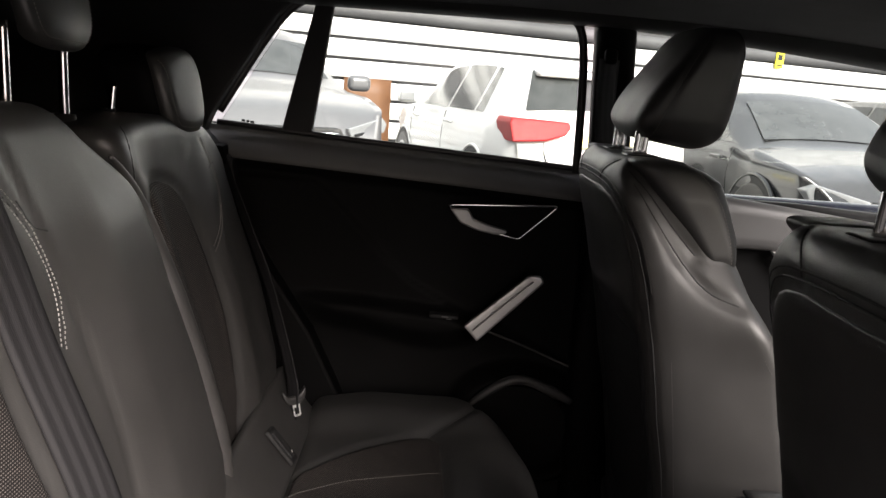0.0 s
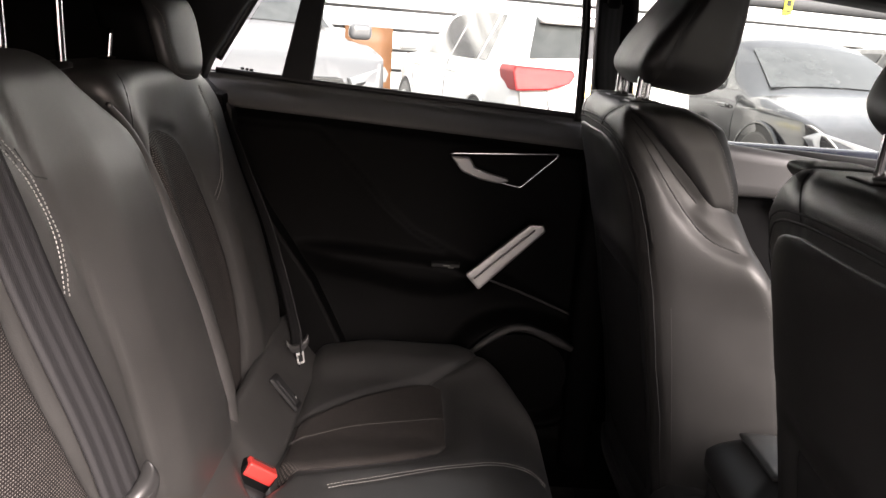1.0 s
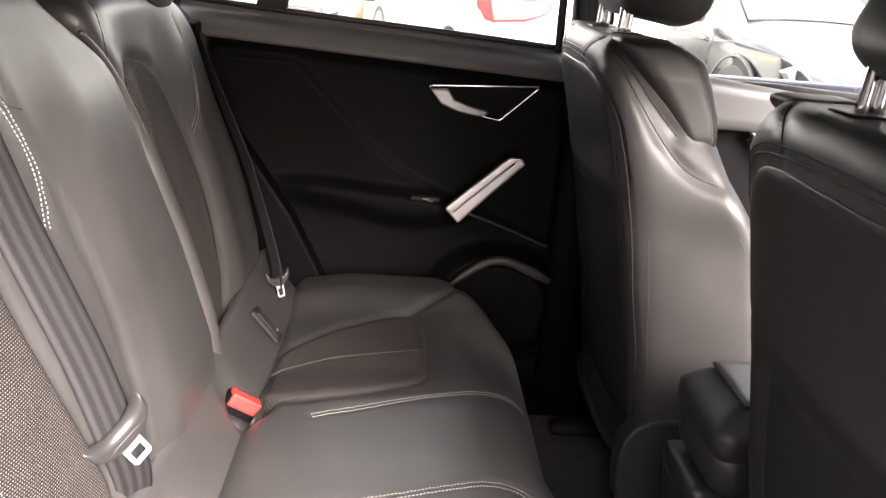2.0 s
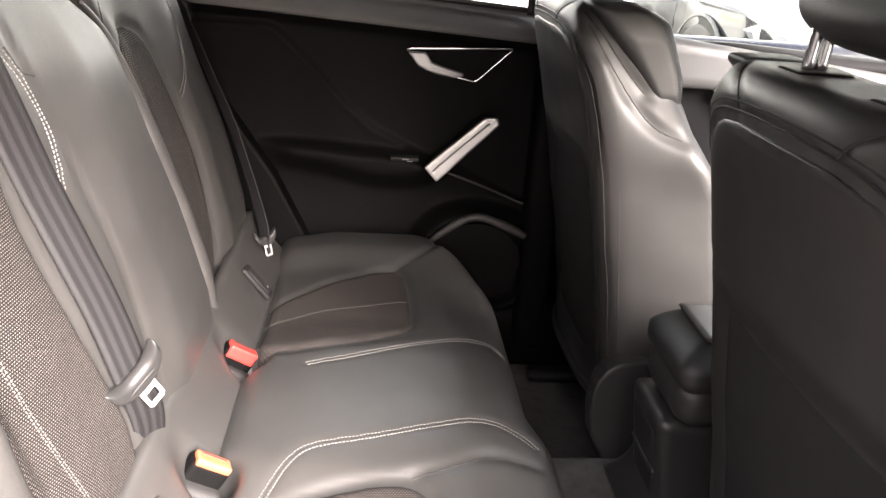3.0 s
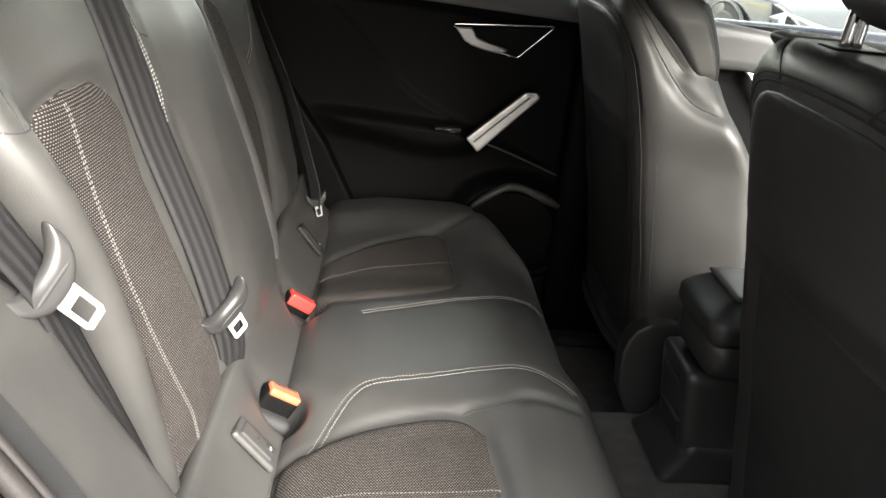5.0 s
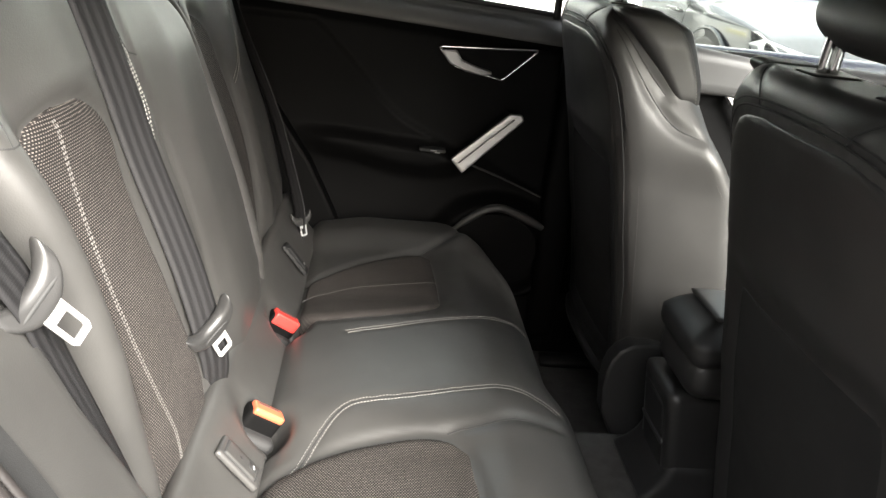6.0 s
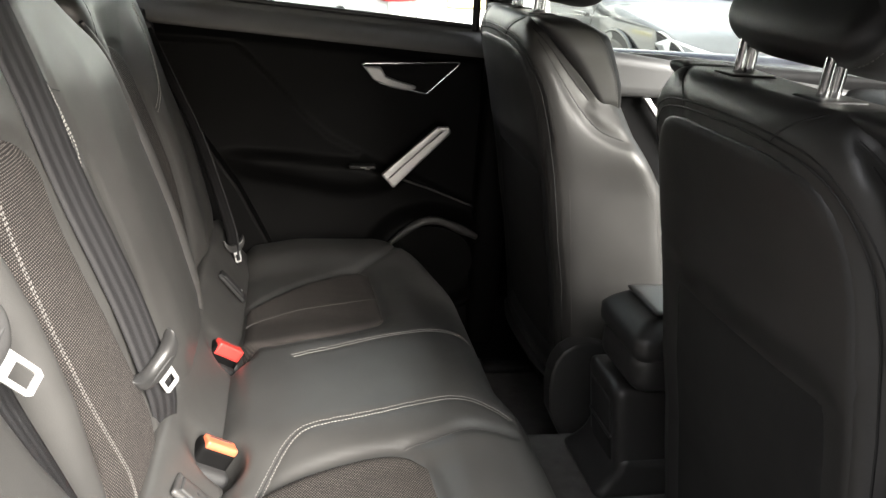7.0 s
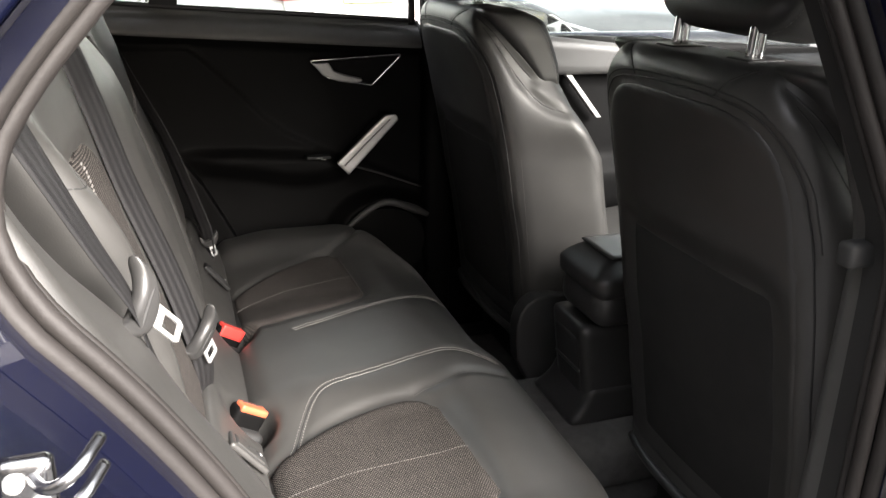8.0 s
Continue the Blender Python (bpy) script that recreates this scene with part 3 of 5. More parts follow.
cushion = part("cushion", mesh_of("cushion", cv, cf, LEATHER), rear, "smooth black leather bench cushion")
part("cushion_panel", insert_patch("near_panel", tree, near_in, near_out, 2, 0.9, -1, CLOTH), cushion, "grey-brown woven cloth panel")
part("cushion_panel", insert_patch("far_panel", tree, far_in, far_out, 2, 0.9, -1, CLOTH), cushion, "grey-brown woven cloth panel")
rows = []
for s in (near_seam, far_seam):
    p, n = down(s)
    rows += laid_rows(tree, p, n, (0.0045, -0.0045))
part("stitching", stitch_mesh("stitching", rows, THREAD), cushion, "pale double stitching")
rows = []
for s in ([(-0.262, 0.235), (-0.15, 0.272), (-0.004, 0.318)], [(-0.265, -0.375), (0.018, -0.352)]):
    p, n = down(s)
    rows += [(p + n * 0.0036, n)]
part("panel_stitching", stitch_mesh("panel_stitching", rows, FINE_THREAD, 0.0028, 0.0008, 0.0048), cushion, "fine stitching along the cloth")
seams_on(cushion, [down(s) for s in (near_seam, far_seam, edge_near, edge_far)], 0.0011)


def backrest(y0, y1, outer):
    """One part of the split backrest; outer is the way of its outboard side, or 0."""
    mid, hw = (y0 + y1) / 2, (y1 - y0) / 2

    def shape(p):
        c, y, h = p[:, 0], mid + p[:, 1], p[:, 2]
        z = 0.845 + h
        # the outboard top corner falls away
        ob = np.clip((y * outer - 0.36) / 0.27, 0, 1) if outer else np.zeros_like(y)
        top = (1.185 if outer < 0 else 1.160) - 0.10 * ob ** 2
        if outer < 0:
            top = top - 0.095 * np.clip((y + 0.10) / 0.218, 0, 1) ** 2.2
        else:
            top = top - 0.012 * np.clip((0.22 - y) / 0.09, 0, 1) ** 2
        z = 0.505 + (z - 0.505) * (top - 0.505) / 0.68
        face = np.clip((c + 0.02) / 0.09, 0, 1)
        x = back_x(z) - 0.075 + c
        oy = np.abs(y)
        well = (-0.026 * sstep(0.15, 0.24, oy) * sstep(0.40, 0.31, oy) if outer > 0 else -0.006 * sstep(0.17, 0.27, oy) * sstep(0.60, 0.47, oy)) * sstep(1.19, 1.05, z)
        well = well + (0.016 * sstep(0.17, 0.06, oy) * sstep(1.16, 1.04, z) if outer < 0 else 0.0)
        bol = 0.022 * sstep(0.44, 0.56, oy) * sstep(1.16, 0.75, z) if outer > 0 else np.interp(z, [0.70, 0.85, 0.95, 1.05], [0.018, 0.036, 0.046, 0.046]) * sstep(0.474, 0.534, oy) * sstep(1.19, 0.98, z)
        x = x + face * (well + bol) - 0.05 * ob ** 2
        # the split leans inwards towards the top
        tilt = np.interp(z, [0.62, 0.80, 0.90, 1.0, 1.07, 1.15], [-0.022, -0.002, 0.014, 0.030, 0.050, 0.085])
        y = y - tilt * (sstep(-0.12, 0.118, y) if outer < 0 else sstep(0.36, 0.128, y))
        if outer < 0:
            slant = -0.478 - 0.18 * (z - 0.62) + 0.012 * sstep(1.06, 0.88, z)
            y = np.where(y < -0.20, -0.20 + (y + 0.20) * (slant + 0.20) / (-0.56 + 0.20), y)
        return np.stack([x, y, z], 1)

    v, f = rounded((0.075, hw, 0.34), 0.030, 0.008, shape)
    return v, f


def fwd(tr, pts, step=0.004):
    return cast(tr, resample(pts, step), 0, 0.3, -1)


# wide part: near seat and the middle
wv, wf = backrest(-0.56, 0.118, -1)
wt = bvh_of(wv, wf)
mid_seam = [(-0.262, 1.165), (-0.235, 1.12), (-0.205, 1.085), (-0.186, 1.04), (-0.182, 1.0), (-0.197, 0.955)]
gap_seam = [(-0.215, 1.185), (-0.200, 1.13), (-0.185, 1.068), (-0.165, 1.0), (-0.150, 0.92), (-0.140, 0.80), (-0.150, 0.64)]
ni_in = [(-0.236, 0.635), (-0.248, 0.737), (-0.279, 0.834), (-0.296, 0.914), (-0.300, 0.973), (-0.294, 1.012), (-0.318, 1.038), (-0.355, 1.053)]
ni_out = [(-0.430, 0.635), (-0.432, 0.70), (-0.455, 0.794), (-0.464, 0.88), (-0.473, 0.96), (-0.478, 1.025), (-0.460, 1.048), (-0.410, 1.054)]
bol_seam = [(-0.50, 1.14), (-0.515, 1.09), (-0.528, 1.05)]
wv = groove(wv, wf, [fwd(wt, mid_seam)[0], fwd(wt, bol_seam)[0]], 0.003, 0.006)
wv = groove(wv, wf, [fwd(wt, gap_seam)[0]], 0.004, 0.006)
wv = groove(wv, wf, [fwd(wt, ni_in + ni_out[::-1])[0]], 0.005, 0.009)
wt = bvh_of(wv, wf)
wide = part("backrest", mesh_of("backrest", wv, wf, LEATHER), rear, "wide part of the split leather backrest")
part("backrest_panel", insert_patch("near_back_panel", wt, ni_in, ni_out, 0, 0.3, -1, CLOTH, 0.003, 0.005), wide, "grey-brown woven cloth panel")
rows = []
p, n = fwd(wt, mid_seam)
rows += laid_rows(wt, p, n, (0.0045, -0.0045))
fine = []
p, n = fwd(wt, [(-0.365, 0.64), (-0.371, 0.685), (-0.397, 0.773), (-0.415, 0.848), (-0.420, 0.92), (-0.421, 0.991), (-0.417, 1.046)])
fine += [(side_shift(p, n, 0.0018) + n * 0.0038, n), (side_shift(p, n, -0.0018) + n * 0.0038, n)]
part("panel_stitching", stitch_mesh("panel_stitching", fine, FINE_THREAD, 0.0028, 0.0008, 0.0048), wide, "fine stitching along the cloth")
part("stitching", stitch_mesh("stitching", rows, THREAD), wide, "pale double stitching")
seams_on(wide, [fwd(wt, mid_seam), fwd(wt, bol_seam), fwd(wt, [(-0.206, 1.10), (-0.192, 1.072), (-0.172, 1.066)]), fwd(wt, [(-0.500, 1.052), (-0.53, 1.050), (-0.55, 1.056)])], 0.0012)
# narrow part: far seat
fv, ff = backrest(0.128, 0.645, 1)
ft = bvh_of(fv, ff)
fi_in = [(0.168, 0.62), (0.152, 0.80), (0.136, 0.90), (0.118, 1.0), (0.108, 1.035), (0.128, 1.068)]
fi_out = [(0.322, 0.62), (0.336, 0.70), (0.350, 0.795), (0.346, 0.896), (0.336, 0.968), (0.318, 1.022), (0.288, 1.055), (0.215, 1.070)]
far_bol = [(0.395, 1.119), (0.415, 1.080), (0.434, 1.039), (0.412, 1.000), (0.380, 0.963), (0.358, 0.942)]
top_far = [(0.115, 1.152), (0.096, 1.135), (0.088, 1.112), (0.086, 1.085)]
fv = groove(fv, ff, [fwd(ft, far_bol)[0], fwd(ft, top_far)[0]], 0.002, 0.006)
fv = groove(fv, ff, [fwd(ft, fi_in + fi_out[::-1])[0]], 0.006, 0.010)
ft = bvh_of(fv, ff)
narrow = part("backrest", mesh_of("backrest", fv, ff, LEATHER), rear, "narrow part of the split leather backrest")
part("backrest_panel", insert_patch("far_back_panel", ft, fi_in, fi_out, 0, 0.3, -1, CLOTH), narrow, "grey-brown woven cloth panel")
GREY_THREAD = surface("grey_thread", (0.15, 0.138, 0.125), (0.21, 0.195, 0.178), 0.6, relief=0)
p, n = fwd(ft, far_bol)
part("stitching", stitch_mesh("stitching", laid_rows(ft, p, n, (0.0040, -0.0040)), GREY_THREAD), narrow, "grey stitching")
p, n = fwd(ft, [(0.190, 0.63), (0.178, 0.75), (0.166, 0.83), (0.160, 0.947), (0.154, 1.02), (0.158, 1.060)])
seams_on(narrow, [fwd(ft, far_bol), fwd(ft, top_far), fwd(ft, [(0.392, 1.072), (0.412, 1.078), (0.434, 1.078)]), (p + n * 0.0032, n)], 0.0012)
# leather roll down the split
ROLL = [(0.150, 0.60), (0.138, 0.70), (0.122, 0.80), (0.105, 0.90), (0.086, 1.0), (0.066, 1.065), (0.045, 1.100), (0.02, 1.122)]
part("piping", tube("piping", [(float(back_x(z)) + 0.001, a, z) for a, z in ROLL], [0.012, 0.016, 0.017, 0.016, 0.011, 0.003], LEATHER, 12), wide, "leather edge roll along the split")


def side_shape(p):
    """The fixed bolster stands forward of the backrest, further towards its foot."""
    a, s, h = p[:, 0], p[:, 1] / 0.075, p[:, 2]
    z = 0.91 + h
    inner_y = 0.590 + 0.08 * sstep(0.93, 1.08, z)
    y = inner_y + (s + 1) / 2 * (0.728 - inner_y)
    front = np.interp(z, [0.50, 0.60, 0.70, 0.80, 0.88, 0.95, 1.02, 1.12, 1.30], [-0.205, -0.212, -0.252, -0.306, -0.354, -0.388, -0.425, -0.470, -0.540])
    x = front - 0.05 + a + 0.012 * (s + 1) / 2
    return np.stack([x, -y, z], 1)


bv_, bf_ = rounded((0.05, 0.075, 0.39), 0.03, 0.012, side_shape)
part("side_bolster", mesh_of("side_bolster", bv_, [q[::-1] for q in bf_], LEATHER), rear, "fixed leather bolster beside the backrest")
# solid dark block that stands for the shade in the gap
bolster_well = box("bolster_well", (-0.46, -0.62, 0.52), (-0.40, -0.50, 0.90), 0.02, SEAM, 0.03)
part("bolster_well", bolster_well, rear, "dark block standing for shade in the gap behind the belt")


def apron_shape(p):
    a, s, c = p[:, 0] / 0.06, p[:, 1], p[:, 2]
    x = -0.306 + 0.036 * a + c * 0.75
    z = 0.592 - 0.052 * a + 0.012 * a ** 2 + c * 0.65
    z = z + sum(-0.040 * np.exp(-(((x + 0.275) / 0.032) ** 2 + ((s - by) / 0.034) ** 2) ** 2) for by in (-0.190, 0.092))
    return np.stack([x, s, z], 1)


av_, af_ = rounded((0.06, 0.60, 0.018), 0.015, 0.008, apron_shape)
part("apron", mesh_of("apron", av_, af_, LEATHER), rear, "leather apron between backrest and cushion")


def rear_headrest(y, up, wide, at_x):
    hr = thing("headrest", (-0.52, y, 1.17), "black leather rear headrest on chrome posts", "headrest", "rear headrests")
    tall = 0.068

    def shape(p):
        a, s, h = p[:, 0], p[:, 1], p[:, 2]
        # soft corners, a narrower foot and a face that curves back to its sides
        s2 = s * np.sqrt(1 - 0.34 * np.clip(np.abs(h) / tall, 0, 1) ** 3) * (1 - 0.07 * (1 - h / tall))
        h2 = h * np.sqrt(1 - 0.34 * np.clip(np.abs(s) / wide, 0, 1) ** 3)
        x = at_x - 0.18 * h + a - 0.016 * (s / wide) ** 2 - 0.010 * (h / tall) ** 4
        return np.stack([x, y + s2, up + h2], 1)

    def hood(p):
        q = shape(np.stack([p[:, 0] * 0, p[:, 1], p[:, 2]], 1))
        q[:, 0] += p[:, 0] - 0.050
        return q

    v, f = rounded((0.012, wide, tall), 0.0115, 0.005, shape)
    tr = bvh_of(v, f)
    e = wide - 0.013
    loop = [(y - e, up + 0.045), (y - e * 0.95, up - 0.02), (y - e * 0.78, up - 0.050), (y - e * 0.5, up - 0.056), (y + e * 0.5, up - 0.056), (y + e * 0.78, up - 0.050), (y + e * 0.95, up - 0.02), (y + e, up + 0.045)]
    p, n = cast(tr, resample(loop, 0.004), 0, 0.3, -1)
    v = groove(v, f, [p], 0.002, 0.004)
    pad = part("pad", mesh_of("headrest_pad", v, f, LEATHER), hr, "black leather front pad")
    part("stitching", stitch_mesh("headrest_stitching", [(p, n)], GREY_THREAD), pad)
    hv_, hf_ = rounded((0.047, wide + 0.001, tall + 0.001), 0.028, 0.007, hood)
    part("shell", mesh_of("headrest_shell", hv_, hf_, TRIM_SOFT), hr, "matt black rear shell")
    for s in (-1, 1):
        if up > 1.25:
            way = [(at_x - 0.022, y - 0.02 + s * 0.070, 1.145), (at_x - 0.024, y - 0.02 + s * 0.070, up - 0.04)]
        else:
            way = [(at_x - 0.090, y + s * 0.093, 1.130), (at_x - 0.084, y + s * 0.089, 1.205)]
        part("post", tube("post", way, 0.0062, CHROME, 12, 0.008), hr, "chrome post")
        fx_, fy_, _ = way[0]
        part("collar", tube("collar", [(fx_, fy_, 1.130), (fx_, fy_, 1.164)], [0.018, 0.013], TRIM, 12, 0.01), hr)
    return hr


rear_headrest(0.383, 1.196, 0.096, -0.466)
rear_headrest(0.045, 1.309, 0.092, -0.512)
rear_headrest(-0.405, 1.235, 0.105, -0.500)


# ---- belts and buckles ----

def tongue_on(parent, at, way, face, scale=1.0, metal=STEEL):
    """Plastic guide and steel latch plate; way runs along the belt to the latch, face out of it."""
    w, q = Vector(way).normalized(), Vector(face).normalized()
    q = (q - w * q.dot(w)).normalized()
    s = w.cross(q)
    m = Matrix((s, w, q)).transposed().to_4x4()
    m.translation = at

    def lay(v):
        return np.array([(m @ Vector(p))[:] for p in (v * scale)])

    def bent(v):
        # a broad U: the ends turn up along the belt
        k = np.clip(np.abs(v[:, 0]) / 0.036, 0, 1)
        return lay(np.stack([v[:, 0], v[:, 1] * (1 - 0.10 * k) - 0.026 * k ** 2.6, v[:, 2] + 0.003 * k ** 2], 1))

    hold, hf = rounded((0.037, 0.0145, 0.0085), 0.0080, 0.003, bent)
    guide = part("guide", mesh_of("guide", hold, hf, GUIDE), parent, "dark grey plastic guide")
    sv_, sf_ = rounded((0.026, 0.0022, 0.0090), 0.0020, 0.002, lambda v: lay(v + np.array([0.0, -0.0035, 0.0006])))
    part("belt_slit", mesh_of("belt_slit", sv_, sf_, SEAM), guide, "dark slit for the webbing")
    outer = [(-0.0115, 0.008), (0.0115, 0.008), (0.0115, 0.040), (0.0085, 0.045), (-0.0085, 0.045), (-0.0115, 0.040)]
    hole = [(-0.0070, 0.019), (0.0070, 0.019), (0.0070, 0.037), (0.0062, 0.039), (-0.0062, 0.039), (-0.0070, 0.037)]
    me = frame_prism("latch_plate", outer, hole, 2, 0.0052, 0.0074, metal)
    for v in me.vertices:
        v.co = m @ (v.co * scale)
    part("latch_plate", me, parent, "bright steel latch plate")


def belt(label, path, sides, at, way, face, width=0.047, scale=1.0, metal=STEEL):
    b = thing("seat_belt", path[-1], label, "seat belt", "rear seat belts")
    part("webbing", ribbon("webbing", path, width, sides, BELT), b, "ribbed dark grey webbing")
    tongue_on(b, at, way, face, scale, metal)
    return b


belt("dark grey seat belt hanging on the rear backrest's middle",
                [(-0.454, -0.306, 1.185), (-0.436, -0.289, 1.118), (-0.421, -0.276, 1.058), (-0.403, -0.262, 0.979), (-0.378, -0.252, 0.901), (-0.357, -0.241, 0.829), (-0.339, -0.233, 0.752), (-0.331, -0.218, 0.70), (-0.332, -0.205, 0.655), (-0.345, -0.20, 0.60)],
                [(0.36, 0.92, 0.12), (0.54, 0.82, 0.2)], (-0.333, -0.234, 0.748), (0.17, 0.55, -0.82), (0.78, -0.48, -0.16), scale=1.05)
belt("dark grey seat belt lying over the backrest's outer bolster",
                 [(-0.500, -0.690, 1.27), (-0.440, -0.655, 1.12), (-0.408, -0.630, 1.03), (-0.384, -0.603, 0.966), (-0.380, -0.588, 0.92), (-0.352, -0.570, 0.83), (-0.318, -0.566, 0.74), (-0.295, -0.562, 0.66), (-0.29, -0.56, 0.58)],
                 [(0.25, 0.95, 0.18), (-0.40, 0.85, -0.30)], (-0.380, -0.602, 0.962), (0.52, 0.36, -0.77), (0.62, -0.55, 0.42), scale=0.94, metal=LATCH)
belt("dark grey seat belt with steel tongue beside the bolster",
                [(-0.455, 0.585, 1.06), (-0.405, 0.560, 0.95), (-0.362, 0.535, 0.865), (-0.325, 0.515, 0.755), (-0.302, 0.500, 0.68), (-0.292, 0.490, 0.642), (-0.30, 0.49, 0.57)],
                [(0.45, -0.75, 0.3), (0.7, -0.6, 0.2)], (-0.290, 0.486, 0.630), (0.20, -0.10, -0.97), (0.55, -0.75, 0.30), width=0.036, scale=0.66)


def buckle(at, button, tall, label):
    x, y, z = at
    b = thing("belt_buckle", (x, y, z - 0.05), label, "belt buckle", "rear belt buckles")

    up_, wide_ = Vector((0.55, 0.15, 0.82)).normalized(), Vector((0.78, 0.29, -0.56))
    wide_ = (wide_ - up_ * wide_.dot(up_)).normalized()
    m = Matrix((up_.cross(wide_) * -1, wide_, up_)).transposed().to_4x4()
    m.translation = at

    def tilt(v):
        return np.array([(m @ Vector(q))[:] for q in v])

    # near-black block in place of the shade inside the cutout
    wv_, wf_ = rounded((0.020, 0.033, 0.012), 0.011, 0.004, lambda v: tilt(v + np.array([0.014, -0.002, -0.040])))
    part("well", mesh_of("well", wv_, wf_, SEAM), b, "dark block standing for the shaded well round the buckle")

    hv, hf = rounded((0.015, 0.0275, 0.040), 0.008, 0.004, lambda v: tilt(v + np.array([0, 0, -0.040])))
    part("housing", mesh_of("housing", hv, hf, TRIM_SOFT), b, "black plastic housing")
    bv, bf = rounded((0.0115, 0.0240, tall), 0.0025, 0.003, lambda v: tilt(v + np.array([0.0042, 0, 0.005 - tall])))
    btn = part("release_button", mesh_of("release_button", bv, bf, button), b, "coloured release button")
    sv, sf = rounded((0.0016, 0.018, 0.0012), 0.0008, 0.002, lambda v: tilt(v + np.array([-0.001, 0, 0.0045])))
    part("slot", mesh_of("slot", sv, sf, SEAM), btn)
    return b


buckle((-0.277, 0.109, 0.597), RED, 0.011, "black seat belt buckle with a red release button")
buckle((-0.270, -0.172, 0.595), ORANGE, 0.0055, "black seat belt buckle with an amber release button")


# flap over the child seat anchor in the gap of cushion and backrest
def anchor(y, tone, inner_tone):
    a = thing("anchor_cover", (-0.29, y, 0.56), "grey plastic child seat anchor surround in the seat gap", "anchor cover", "anchor covers")
    turn = Matrix.Translation((-0.2865, y, 0.6045)) @ Euler((0, radians(53), radians(10))).to_matrix().to_4x4()

    def plate(lx, ly, lz, r, at, skew=0.28):
        v, f = rounded((lx, ly, lz), r, 0.0035)
        return np.array([(turn @ Vector((q[0] + q[1] * skew + at[0], q[1] + at[1], q[2] + at[2])))[:] for q in v]), f

    rim = part("surround", mesh_of("surround", *plate(0.0385, 0.0250, 0.0045, 0.0040, (0, 0, 0)), tone), a)
    part("gap", mesh_of("gap", *plate(0.0310, 0.0185, 0.0020, 0.0018, (-0.001, 0, 0.0033)), SEAM), rim, "dark joint round the flap")
    part("flap", mesh_of("flap", *plate(0.0293, 0.0168, 0.0030, 0.0026, (-0.001, 0, 0.0036)), inner_tone), rim)
    part("slot", mesh_of("slot", *plate(0.0075, 0.0065, 0.0020, 0.0015, (0.0190, 0.0040, 0.0052), 0.1), SEAM), rim)
    part("dimple", mesh_of("dimple", *plate(0.0030, 0.0026, 0.0016, 0.0014, (-0.004, 0.001, 0.0056), 0.0), TRIM), rim)
    part("clip", mesh_of("clip", *plate(0.0018, 0.0036, 0.0016, 0.0010, (0.0205, 0.0050, 0.0066), 0.0), STEEL), rim)
    return a


anchor(-0.303, ANCHOR_GREY, ANCHOR_GREY)
# same cover in black, for the shade in the far seat gap
anchor(0.345, TRIM, SEAM)


# ---- front seats ----

